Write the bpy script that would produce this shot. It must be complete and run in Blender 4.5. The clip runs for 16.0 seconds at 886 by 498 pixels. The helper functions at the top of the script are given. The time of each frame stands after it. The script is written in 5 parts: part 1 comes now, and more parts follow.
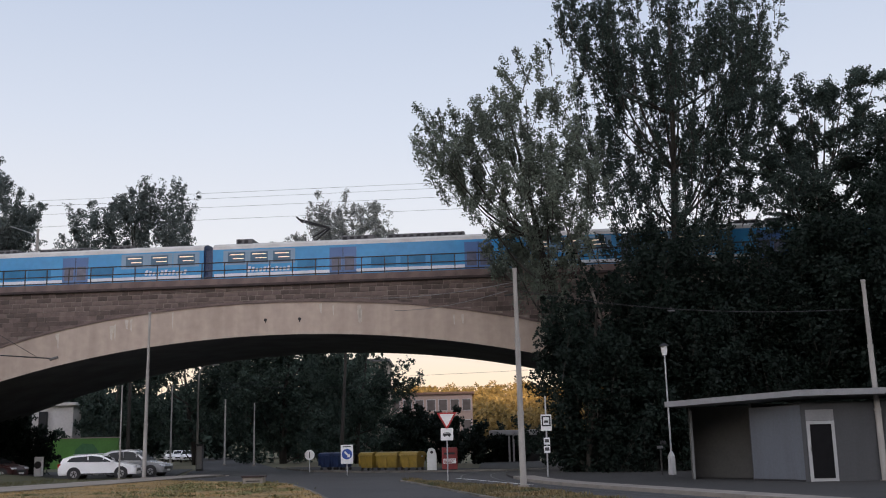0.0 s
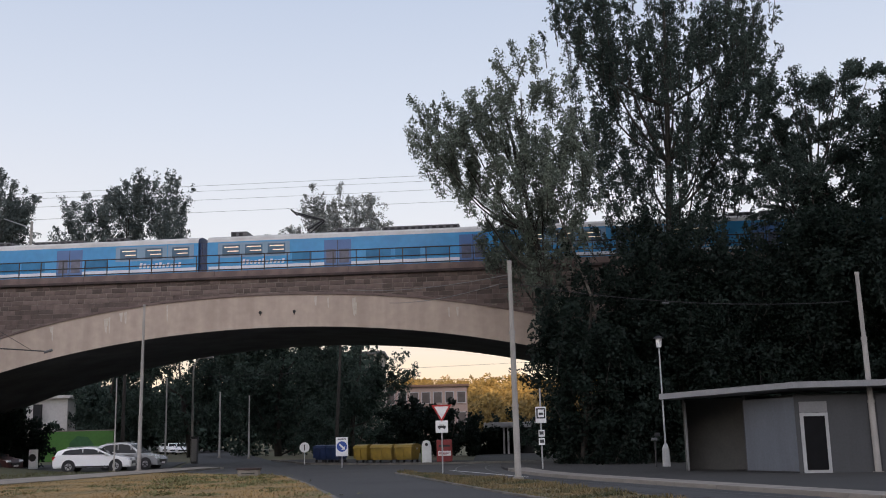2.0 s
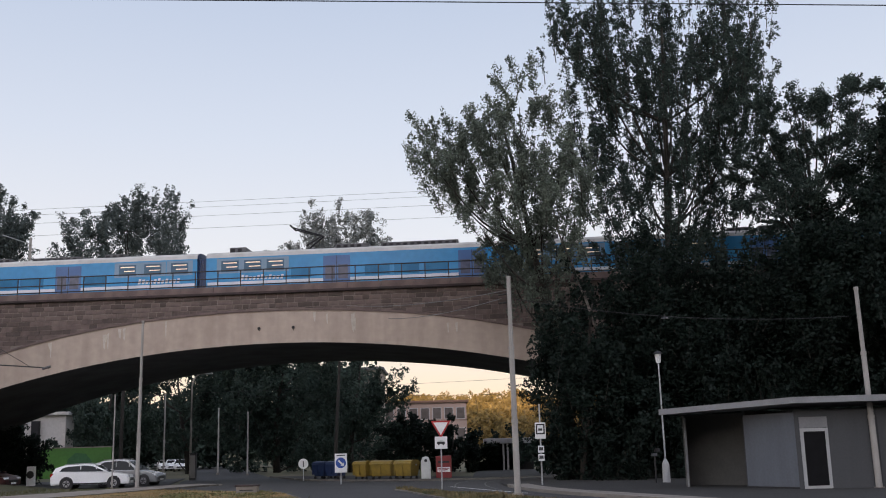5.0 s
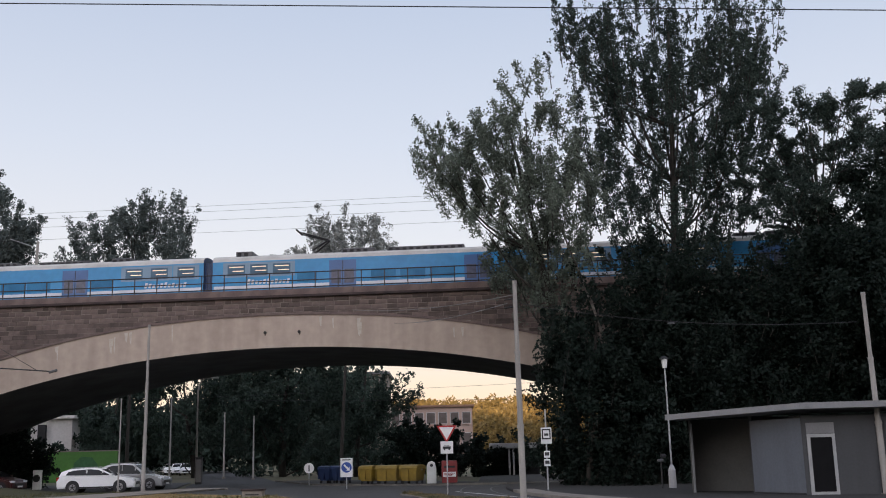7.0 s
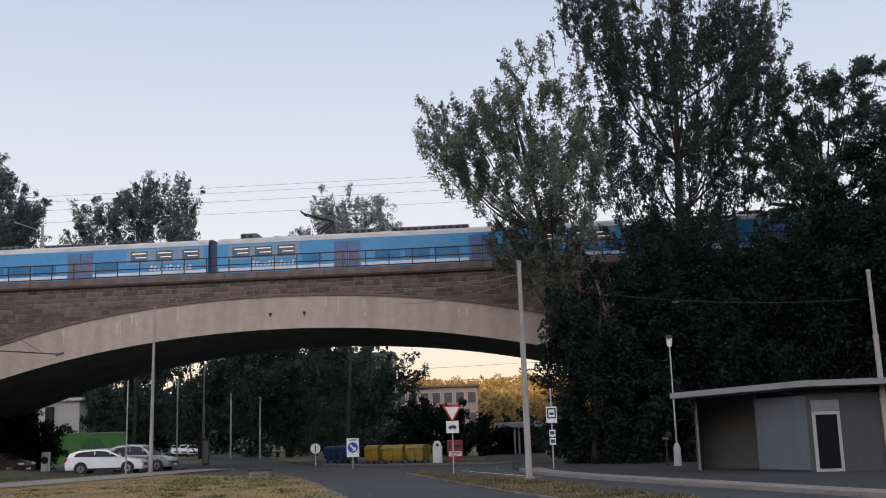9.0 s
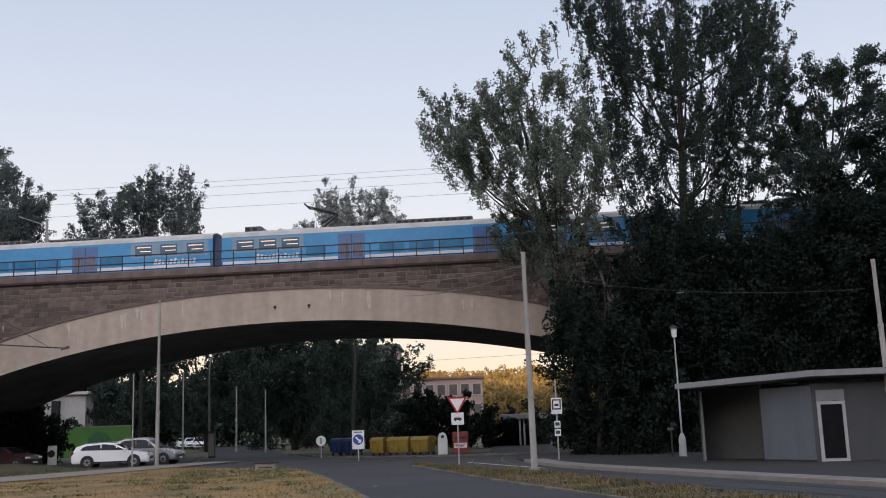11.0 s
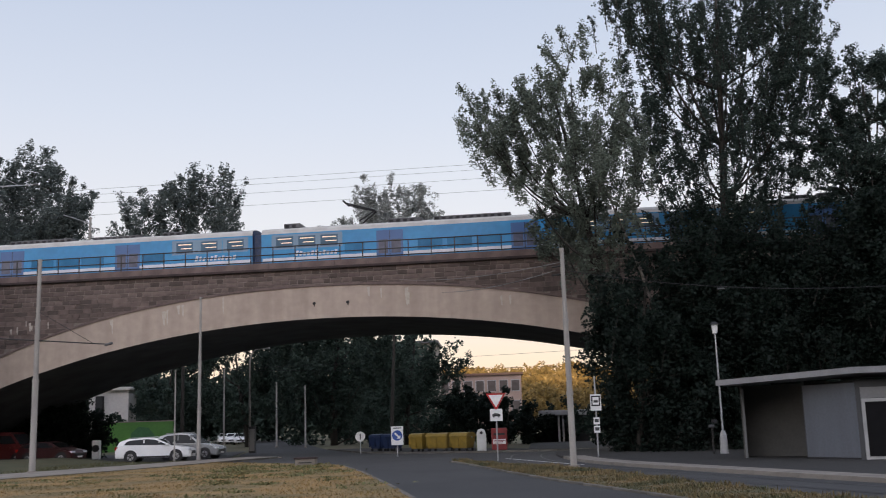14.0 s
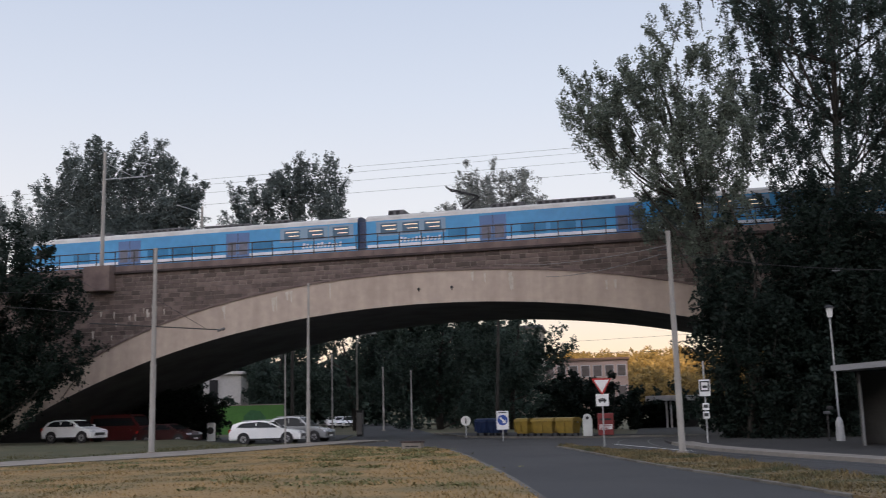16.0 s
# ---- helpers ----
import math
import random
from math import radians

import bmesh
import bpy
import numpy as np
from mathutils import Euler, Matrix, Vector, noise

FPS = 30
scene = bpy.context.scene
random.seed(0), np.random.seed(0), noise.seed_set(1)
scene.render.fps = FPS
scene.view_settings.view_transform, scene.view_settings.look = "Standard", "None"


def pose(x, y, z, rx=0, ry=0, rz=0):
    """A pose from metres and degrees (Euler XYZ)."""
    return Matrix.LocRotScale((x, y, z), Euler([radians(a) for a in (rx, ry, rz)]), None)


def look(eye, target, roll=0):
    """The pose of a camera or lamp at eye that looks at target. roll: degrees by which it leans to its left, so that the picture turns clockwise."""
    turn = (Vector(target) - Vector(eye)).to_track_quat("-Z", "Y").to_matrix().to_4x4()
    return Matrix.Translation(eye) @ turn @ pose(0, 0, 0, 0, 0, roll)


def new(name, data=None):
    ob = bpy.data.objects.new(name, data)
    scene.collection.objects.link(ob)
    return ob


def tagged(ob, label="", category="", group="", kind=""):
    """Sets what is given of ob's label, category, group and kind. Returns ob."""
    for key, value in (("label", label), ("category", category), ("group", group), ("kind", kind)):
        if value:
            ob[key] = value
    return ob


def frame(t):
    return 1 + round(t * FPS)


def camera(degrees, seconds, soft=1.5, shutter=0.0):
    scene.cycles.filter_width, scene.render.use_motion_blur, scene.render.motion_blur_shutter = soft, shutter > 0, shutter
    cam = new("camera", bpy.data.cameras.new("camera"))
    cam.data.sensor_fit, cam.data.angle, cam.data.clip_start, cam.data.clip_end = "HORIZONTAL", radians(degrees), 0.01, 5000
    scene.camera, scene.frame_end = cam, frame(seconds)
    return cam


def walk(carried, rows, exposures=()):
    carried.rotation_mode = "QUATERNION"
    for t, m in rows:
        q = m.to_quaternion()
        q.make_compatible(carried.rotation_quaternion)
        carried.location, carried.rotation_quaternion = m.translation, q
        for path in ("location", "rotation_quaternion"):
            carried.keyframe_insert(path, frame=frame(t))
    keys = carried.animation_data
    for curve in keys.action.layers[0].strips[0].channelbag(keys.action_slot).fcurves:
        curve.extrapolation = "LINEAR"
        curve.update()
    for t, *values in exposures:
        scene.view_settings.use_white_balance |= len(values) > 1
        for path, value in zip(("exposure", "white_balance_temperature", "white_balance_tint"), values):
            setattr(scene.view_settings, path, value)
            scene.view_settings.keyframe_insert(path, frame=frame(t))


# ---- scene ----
cam = camera(47.46, 16.0, soft=1.0, shutter=1.0)
EYE = (0.0, 0.0, 1.65)
# seconds, yaw, pitch, roll of a camera turning on the spot
TURNS = (
    (0.0, -0.00, 10.85, 1.28),
    (0.5, -0.25, 10.64, 1.12),
    (1.0, -0.20, 10.54, 1.11),
    (1.5, -0.23, 10.37, 1.28),
    (2.0, -0.29, 10.42, 1.35),
    (2.5, -0.26, 10.71, 1.46),
    (3.0, -0.12, 10.88, 1.66),
    (3.5, -0.42, 11.13, 1.66),
    (4.0, -0.58, 11.20, 1.53),
    (6.5, 0.13, 11.53, 1.31),
    (7.0, -0.01, 11.57, 1.29),
    (7.5, 0.07, 11.49, 1.21),
    (8.0, 0.26, 11.03, 1.35),
    (8.5, 0.34, 10.62, 1.46),
    (9.0, 0.31, 10.46, 1.64),
    (11.5, 0.69, 9.94, 2.01),
    (12.0, 0.90, 9.91, 1.97),
    (12.5, 1.11, 10.02, 1.92),
    (13.0, 1.32, 9.92, 1.77),
    (13.5, 2.08, 9.83, 1.73),
    (14.0, 2.77, 9.87, 1.74),
    (14.5, 3.67, 9.66, 1.63),
    (15.0, 5.02, 9.29, 1.52),
    (15.5, 7.16, 9.09, 1.46),
    (16.0, 8.67, 9.18, 1.42),
)
walk(cam, [(t, pose(*EYE, 90 + p, r, y)) for t, y, p, r in TURNS], exposures=[(0.0, 0.0, 6500, 10), (16.0, 0.0, 6500, 10)])

# ---------- light ----------
SUN_EL, SUN_AZ = 7.3, 190.0     # degrees; azimuth clockwise from +y: low behind the viewer
world = bpy.data.worlds.new("dusk_sky")
scene.world = world
world.use_nodes = True
wn, wl = world.node_tree.nodes, world.node_tree.links
wn.clear()
sky = wn.new("ShaderNodeTexSky")
sky.sky_type, sky.sun_disc = "NISHITA", False
sky.sun_elevation, sky.sun_rotation = radians(SUN_EL), radians(SUN_AZ)
sky.air_density, sky.dust_density, sky.ozone_density = 1.0, 1.2, 1.5
# dusk glow: pale lavender overhead, peach near the horizon
geo = wn.new("ShaderNodeTexCoord")
sep = wn.new("ShaderNodeSeparateXYZ")
ramp = wn.new("ShaderNodeValToRGB")
wl.new(geo.outputs["Generated"], sep.inputs[0])
wl.new(sep.outputs["Z"], ramp.inputs["Fac"])
cr = ramp.color_ramp
cr.elements[0].position, cr.elements[0].color = 0.0, (1.15, 0.80, 0.52, 1)
cr.elements[1].position, cr.elements[1].color = 1.0, (0.47, 0.52, 0.68, 1)
for p, c in ((0.06, (1.12, 0.90, 0.70, 1)), (0.13, (0.97, 0.93, 0.92, 1)), (0.20, (0.89, 0.89, 0.94, 1)), (0.30, (0.75, 0.80, 0.92, 1)), (0.44, (0.58, 0.66, 0.83, 1))):
    e = cr.elements.new(p)
    e.color = c
gain = wn.new("ShaderNodeVectorMath")
gain.operation = "SCALE"
gain.inputs["Scale"].default_value = 0.10
wl.new(sky.outputs[0], gain.inputs[0])
mixs = wn.new("ShaderNodeMix")
mixs.data_type = "RGBA"
mixs.inputs["Factor"].default_value = 0.85
wl.new(gain.outputs[0], mixs.inputs["A"])
wl.new(ramp.outputs[0], mixs.inputs["B"])
bg = wn.new("ShaderNodeBackground")
bg.inputs["Strength"].default_value = 1.05
# the sky brightens and warms towards the sun behind the viewer
toward = wn.new("ShaderNodeVectorMath")
toward.operation = "DOT_PRODUCT"
toward.inputs[1].default_value = (math.sin(radians(SUN_AZ)), math.cos(radians(SUN_AZ)), 0.25)
wl.new(geo.outputs["Generated"], toward.inputs[0])
glow = wn.new("ShaderNodeMapRange")
glow.inputs["From Min"].default_value, glow.inputs["From Max"].default_value = 0.0, 1.0
wl.new(toward.outputs["Value"], glow.inputs["Value"])
warm = wn.new("ShaderNodeMix")
warm.data_type, warm.blend_type = "RGBA", "MULTIPLY"
warm.inputs["B"].default_value = (3.25, 2.9, 2.65, 1)
wl.new(glow.outputs[0], warm.inputs["Factor"])
wl.new(mixs.outputs["Result"], warm.inputs["A"])
wl.new(warm.outputs["Result"], bg.inputs[0])
wout = wn.new("ShaderNodeOutputWorld")
wl.new(bg.outputs[0], wout.inputs[0])

sun_dir = Vector((math.sin(radians(SUN_AZ)) * math.cos(radians(SUN_EL)), math.cos(radians(SUN_AZ)) * math.cos(radians(SUN_EL)), math.sin(radians(SUN_EL))))
sun = new("sun", bpy.data.lights.new("sun", "SUN"))
sun.data.energy, sun.data.angle, sun.data.color = 8.0, radians(0.5), (1.0, 0.70, 0.42)
sun.matrix_world = look(sun_dir * 300, (0, 0, 0))


# ---------- materials ----------
def material(name, a, b=None, scale=3.0, fine=40.0, rough=0.8, metal=0.0, bump=0.0, stretch=(1, 1, 1), island=0.0, objvar=0.0, emit=0.0, lo=0.35, hi=0.65):
    """A surface with stains at one scale and grain at another; a and b are its two colours."""
    m = bpy.data.materials.new(name)
    m.use_nodes = True
    n, l = m.node_tree.nodes, m.node_tree.links
    p = n["Principled BSDF"]
    p.inputs["Roughness"].default_value, p.inputs["Metallic"].default_value = rough, metal
    b = b or tuple(c * 0.75 for c in a)
    tc, mp = n.new("ShaderNodeTexCoord"), n.new("ShaderNodeMapping")
    mp.inputs["Scale"].default_value = stretch
    l.new(tc.outputs["Object"], mp.inputs[0])
    t1, t2 = n.new("ShaderNodeTexNoise"), n.new("ShaderNodeTexNoise")
    t1.inputs["Scale"].default_value, t1.inputs["Detail"].default_value = scale, 5
    t2.inputs["Scale"].default_value, t2.inputs["Detail"].default_value = fine, 3
    l.new(mp.outputs[0], t1.inputs["Vector"])
    l.new(tc.outputs["Object"], t2.inputs["Vector"])
    r = n.new("ShaderNodeMapRange")
    r.inputs["From Min"].default_value, r.inputs["From Max"].default_value = lo, hi
    l.new(t1.outputs["Fac"], r.inputs["Value"])
    mx = n.new("ShaderNodeMix")
    mx.data_type = "RGBA"
    mx.inputs["A"].default_value, mx.inputs["B"].default_value = (*a, 1), (*b, 1)
    l.new(r.outputs[0], mx.inputs["Factor"])
    hs = n.new("ShaderNodeHueSaturation")
    l.new(mx.outputs["Result"], hs.inputs["Color"])
    g = n.new("ShaderNodeMapRange")
    g.inputs["To Min"].default_value, g.inputs["To Max"].default_value = 0.82, 1.18
    l.new(t2.outputs["Fac"], g.inputs["Value"])
    value = g.outputs[0]
    for amount, kind, out in ((island, "ShaderNodeNewGeometry", "Random Per Island"), (objvar, "ShaderNodeObjectInfo", "Random")):
        if amount:
            src, rng, mul = n.new(kind), n.new("ShaderNodeMapRange"), n.new("ShaderNodeMath")
            rng.inputs["To Min"].default_value, rng.inputs["To Max"].default_value = 1 - amount, 1 + amount
            l.new(src.outputs[out], rng.inputs["Value"])
            mul.operation = "MULTIPLY"
            l.new(value, mul.inputs[0])
            l.new(rng.outputs[0], mul.inputs[1])
            value = mul.outputs[0]
    l.new(value, hs.inputs["Value"])
    l.new(hs.outputs[0], p.inputs["Base Color"])
    if bump:
        bp = n.new("ShaderNodeBump")
        bp.inputs["Strength"].default_value, bp.inputs["Distance"].default_value = bump, 0.03
        l.new(t2.outputs["Fac"], bp.inputs["Height"])
        l.new(bp.outputs[0], p.inputs["Normal"])
    if emit:
        l.new(hs.outputs[0], p.inputs["Emission Color"])
        p.inputs["Emission Strength"].default_value = emit
    return m


def foliage(name, a, b):
    """Leaves: matt, a little light passes through them."""
    m = material(name, a, b, scale=0.35, fine=2.0, rough=0.65, island=0.3)
    n, l = m.node_tree.nodes, m.node_tree.links
    p, out = n["Principled BSDF"], n["Material Output"]
    col = p.inputs["Base Color"].links[0].from_socket
    tr, mix = n.new("ShaderNodeBsdfTranslucent"), n.new("ShaderNodeMixShader")
    l.new(col, tr.inputs["Color"])
    mix.inputs[0].default_value = 0.3
    p.inputs["Specular IOR Level"].default_value = 0.22
    l.new(p.outputs[0], mix.inputs[1])
    l.new(tr.outputs[0], mix.inputs[2])
    l.new(mix.outputs[0], out.inputs["Surface"])
    return m


def glassy(name, tint, rough=0.06):
    """Dark vehicle or window glass seen from outside."""
    m = material(name, tint, scale=1.0, rough=rough)
    m.node_tree.nodes["Principled BSDF"].inputs["Specular IOR Level"].default_value = 0.18
    return m


M_CONC = material("arch_concrete", (0.43, 0.352, 0.295), (0.36, 0.29, 0.242), scale=0.8, fine=2.5, rough=0.9, bump=0.08, stretch=(1.6, 1, 0.2))
# arch concrete again, with the underside's shade put into the colour
M_SOFFIT = material("soffit_concrete_shaded", (0.105, 0.108, 0.116), (0.065, 0.067, 0.072), scale=0.5, fine=8, rough=0.95, bump=0.1)
M_STONE = material("spandrel_stone", (0.145, 0.108, 0.095), (0.088, 0.066, 0.059), scale=1.6, fine=12, rough=0.92, bump=0.35, objvar=0.4)
M_STONES = material("spandrel_stone_joined", (0.145, 0.108, 0.095), (0.088, 0.066, 0.059), scale=1.6, fine=12, rough=0.92, bump=0.35, island=0.4)
M_MORTAR = material("mortar", (0.27, 0.23, 0.2), (0.14, 0.115, 0.10), scale=2, fine=20, rough=0.95)
M_COPE = material("dark_coping", (0.055, 0.036, 0.034), (0.032, 0.023, 0.022), scale=2, fine=15, rough=0.9, bump=0.2)
M_BAND = material("parapet_stone", (0.17, 0.125, 0.11), (0.11, 0.08, 0.075), scale=1.2, fine=14, rough=0.92, bump=0.25)
M_STREAK = material("lime_streak", (0.50, 0.46, 0.41), (0.42, 0.37, 0.32), scale=4, fine=20, rough=0.95)
M_IRON = material("dark_painted_iron", (0.02, 0.022, 0.026), (0.035, 0.03, 0.028), scale=6, rough=0.55, metal=0.3)
M_POLE = material("pole_concrete", (0.35, 0.33, 0.305), (0.26, 0.245, 0.23), scale=2.5, fine=30, rough=0.85, bump=0.1, stretch=(1, 1, 0.3))
M_STEEL = material("galvanised_steel", (0.42, 0.43, 0.44), (0.33, 0.34, 0.35), scale=6, rough=0.45, metal=0.6)
M_WIRE = material("overhead_wire", (0.03, 0.03, 0.035), rough=0.5, metal=0.5)
M_ASPH = material("asphalt", (0.041, 0.0415, 0.0425), (0.03, 0.0305, 0.0315), scale=0.25, fine=25, rough=0.88, bump=0.25)
M_PAVE = material("pale_pavement", (0.26, 0.232, 0.20), (0.185, 0.165, 0.142), scale=0.8, fine=20, rough=0.9, bump=0.15)
# asphalt colour lowered to stand in for shade on the platform
M_PLAT = material("platform_asphalt_shaded", (0.022, 0.0215, 0.02), (0.016, 0.0155, 0.015), scale=0.5, fine=22, rough=0.9, bump=0.2)
M_KERB = material("granite_kerb", (0.21, 0.19, 0.165), (0.155, 0.14, 0.122), scale=1.5, fine=25, rough=0.85, bump=0.15, objvar=0.08)
M_KERBD = material("worn_dark_kerb", (0.13, 0.12, 0.105), (0.075, 0.07, 0.06), scale=2.0, fine=25, rough=0.9, bump=0.2, objvar=0.25)
M_EARTH = material("earth_and_grass", (0.07, 0.075, 0.035), (0.10, 0.085, 0.05), scale=0.12, fine=3, rough=0.97, bump=0.3)
M_DRY = material("dry_lawn", (0.245, 0.158, 0.06), (0.155, 0.115, 0.047), scale=0.45, fine=7, rough=0.97, bump=0.5, lo=0.42, hi=0.62)
M_DRYB = material("dry_grass_blades", (0.27, 0.178, 0.071), (0.145, 0.115, 0.048), scale=0.45, fine=5, rough=0.9, island=0.35, lo=0.42, hi=0.6)
M_VERGE = material("verge_earth", (0.15, 0.105, 0.05), (0.05, 0.052, 0.024), scale=0.8, fine=7, rough=0.97, bump=0.5)
M_VERGEB = material("verge_blades", (0.17, 0.12, 0.055), (0.05, 0.058, 0.024), scale=0.8, fine=5, rough=0.9, island=0.35)
M_LAWN = material("green_lawn", (0.05, 0.056, 0.026), (0.075, 0.068, 0.034), scale=0.5, fine=6, rough=0.97, bump=0.4)
M_LAWNB = material("green_grass_blades", (0.06, 0.07, 0.028), (0.10, 0.088, 0.04), scale=0.5, fine=5, rough=0.9, island=0.3)
M_WEED = material("weed_green", (0.115, 0.125, 0.05), (0.17, 0.145, 0.065), scale=1.0, fine=6, rough=0.9, island=0.3)
# beige pane colour stands in for reflections in the far windows
M_PANE = glassy("far_window_glass", (0.11, 0.095, 0.09), 0.3)
M_PAINT = material("road_paint", (0.62, 0.62, 0.60), (0.42, 0.42, 0.41), scale=3, fine=30, rough=0.7)
M_BARK = material("bark", (0.042, 0.036, 0.03), (0.025, 0.022, 0.019), scale=3, fine=25, rough=0.95, bump=0.4, stretch=(1, 1, 0.2))
M_BIRCH = material("pale_bark", (0.20, 0.18, 0.155), (0.07, 0.062, 0.055), scale=3, fine=25, rough=0.9, bump=0.3, stretch=(0.6, 0.6, 1.5))
M_LEAF = foliage("poplar_leaves", (0.056, 0.08, 0.067), (0.032, 0.048, 0.041))
# paler, greyer leaf colour imitates backlight and haze in the crown
M_LEAFL = foliage("pale_backlit_leaves", (0.168, 0.198, 0.16), (0.098, 0.12, 0.096))
# leaf colour taken near black to hold the deep shade of the bank
M_LEAFD = foliage("shade_darkened_leaves", (0.013, 0.0235, 0.0175), (0.0085, 0.0155, 0.0115))
# belt leaves lifted towards blue-green in colour to imitate haze under the arch
M_LEAFB = foliage("hazed_belt_leaves", (0.048, 0.071, 0.057), (0.029, 0.046, 0.037))
# hill leaves carry the low sun's gold in their own colour
M_LEAFG = foliage("sun_gold_hill_leaves", (0.26, 0.178, 0.062), (0.16, 0.118, 0.045))
# far poplars paled and blued in colour to imitate distance haze
M_LEAFF = foliage("hazed_poplar_leaves", (0.13, 0.155, 0.15), (0.075, 0.095, 0.09))
# silver leaves, paled further for sky light passing through them
M_LEAFS = foliage("skylit_silver_leaves", (0.27, 0.285, 0.27), (0.17, 0.18, 0.17))
M_BLUE = material("train_blue", (0.032, 0.25, 0.50), (0.028, 0.22, 0.46), scale=0.7, fine=3, rough=0.32)
M_DBLUE = material("train_dark_blue", (0.014, 0.04, 0.115), (0.011, 0.033, 0.095), scale=0.8, rough=0.35)
M_DOOR = material("train_door", (0.055, 0.13, 0.30), (0.045, 0.11, 0.26), scale=0.8, rough=0.35)
M_TROOF = material("train_roof", (0.50, 0.50, 0.48), (0.40, 0.39, 0.37), scale=0.9, fine=8, rough=0.6)
M_TWHITE = material("train_white", (0.60, 0.63, 0.66), (0.50, 0.54, 0.58), scale=1, rough=0.4)
M_TWIN = glassy("train_window", (0.085, 0.15, 0.22), 0.2)
M_TWINL = glassy("train_low_window", (0.04, 0.19, 0.36), 0.2)
M_TBAND = material("train_window_band", (0.17, 0.27, 0.38), (0.14, 0.23, 0.33), scale=0.8, rough=0.35)
M_TLIT = material("cabin_lamp_glow", (1.0, 0.78, 0.55), rough=0.5, emit=0.6)
M_TDW = material("door_glass", (0.11, 0.12, 0.17), rough=0.2)
# bank ground coloured near black for the shade under the trees
M_BANK = material("shaded_bank_ground", (0.011, 0.015, 0.01), (0.007, 0.01, 0.007), scale=1.2, fine=8, rough=0.95, bump=0.5)
# pale wire colour stands in for sky highlights along the wire
M_WIREL = material("sky_glint_wire", (0.16, 0.155, 0.15), rough=0.5)
M_DARK = material("dark_rubber", (0.022, 0.022, 0.024), rough=0.8)
M_BOXG = material("roof_equipment", (0.11, 0.11, 0.115), (0.08, 0.08, 0.085), scale=2, rough=0.7)
M_CARW = material("car_white", (0.80, 0.80, 0.80), (0.76, 0.76, 0.76), scale=1, rough=0.25)
M_CARS = material("car_silver", (0.36, 0.37, 0.38), (0.32, 0.33, 0.34), scale=1, rough=0.25, metal=0.4)
# both red paints lowered to hold the shade under the arch
M_CARR = material("car_red_shaded", (0.075, 0.009, 0.009), (0.06, 0.007, 0.007), scale=1, rough=0.3)
M_CARM = material("car_maroon_shaded", (0.035, 0.006, 0.007), rough=0.3)
M_CARK = material("car_dark", (0.05, 0.055, 0.065), rough=0.3)
M_CGLASS = glassy("car_glass", (0.016, 0.018, 0.02))
M_DGLASS = material("shelter_door_glass", (0.008, 0.008, 0.009), rough=0.5)
M_DGLASS.node_tree.nodes["Principled BSDF"].inputs["Specular IOR Level"].default_value = 0.1
M_RIM = material("alloy_rim", (0.40, 0.40, 0.41), rough=0.35, metal=0.8)
M_LAMPW = material("headlamp_lens", (0.65, 0.67, 0.70), rough=0.1)
M_LAMPR = material("tail_lamp_lens", (0.35, 0.02, 0.015), rough=0.15)
M_BINY = material("yellow_plastic", (0.24, 0.16, 0.022), (0.17, 0.115, 0.018), scale=2, rough=0.5)
M_BINB = material("blue_plastic", (0.014, 0.03, 0.09), (0.011, 0.025, 0.075), scale=2, rough=0.5)
M_BINR = material("red_container", (0.2, 0.022, 0.022), (0.16, 0.018, 0.018), scale=2, rough=0.5)
M_BINW = material("pale_container", (0.55, 0.56, 0.54), (0.46, 0.47, 0.45), scale=2, rough=0.5)
M_SIGNW = material("sign_white", (0.70, 0.70, 0.69), (0.62, 0.62, 0.61), scale=5, rough=0.45)
M_SIGNR = material("sign_red", (0.45, 0.025, 0.025), rough=0.45)
M_SIGNB = material("sign_blue", (0.02, 0.07, 0.32), rough=0.45)
M_BLACK = material("sign_black", (0.018, 0.018, 0.02), rough=0.5)
M_SHELP = material("shelter_cladding", (0.105, 0.116, 0.135), (0.085, 0.094, 0.11), scale=0.7, fine=15, rough=0.7, stretch=(3, 3, 0.3))
# wall and fascia greys lowered in colour for the shade on the shelter
M_SHEL = material("shelter_panel", (0.05, 0.052, 0.055), (0.04, 0.042, 0.045), scale=0.7, fine=15, rough=0.7, stretch=(3, 3, 0.3))
# paler colour paints the light reaching into the bay from the left
M_BAY = material("bay_render_lit", (0.10, 0.098, 0.094), (0.078, 0.077, 0.074), scale=0.9, fine=12, rough=0.85)
M_FASC = material("shelter_fascia", (0.225, 0.225, 0.23), (0.18, 0.18, 0.185), scale=1.2, fine=18, rough=0.65, stretch=(1, 1, 0.3))
M_FRAME = material("white_frame", (0.38, 0.38, 0.38), (0.33, 0.33, 0.33), scale=2, rough=0.5)
M_BLDG = material("rose_render", (0.38, 0.28, 0.25), (0.31, 0.23, 0.20), scale=0.2, fine=4, rough=0.9)
M_WALLW = material("white_render", (0.60, 0.58, 0.56), (0.52, 0.50, 0.48), scale=0.3, fine=4, rough=0.9)
M_GREEN = material("green_mural", (0.09, 0.24, 0.045), (0.07, 0.18, 0.04), scale=0.3, fine=4, rough=0.8)
M_GREEND = material("dark_green_mural", (0.05, 0.15, 0.06), rough=0.8)
M_ROOFT = material("roof_tiles", (0.22, 0.13, 0.09), (0.15, 0.09, 0.07), scale=0.5, rough=0.9)


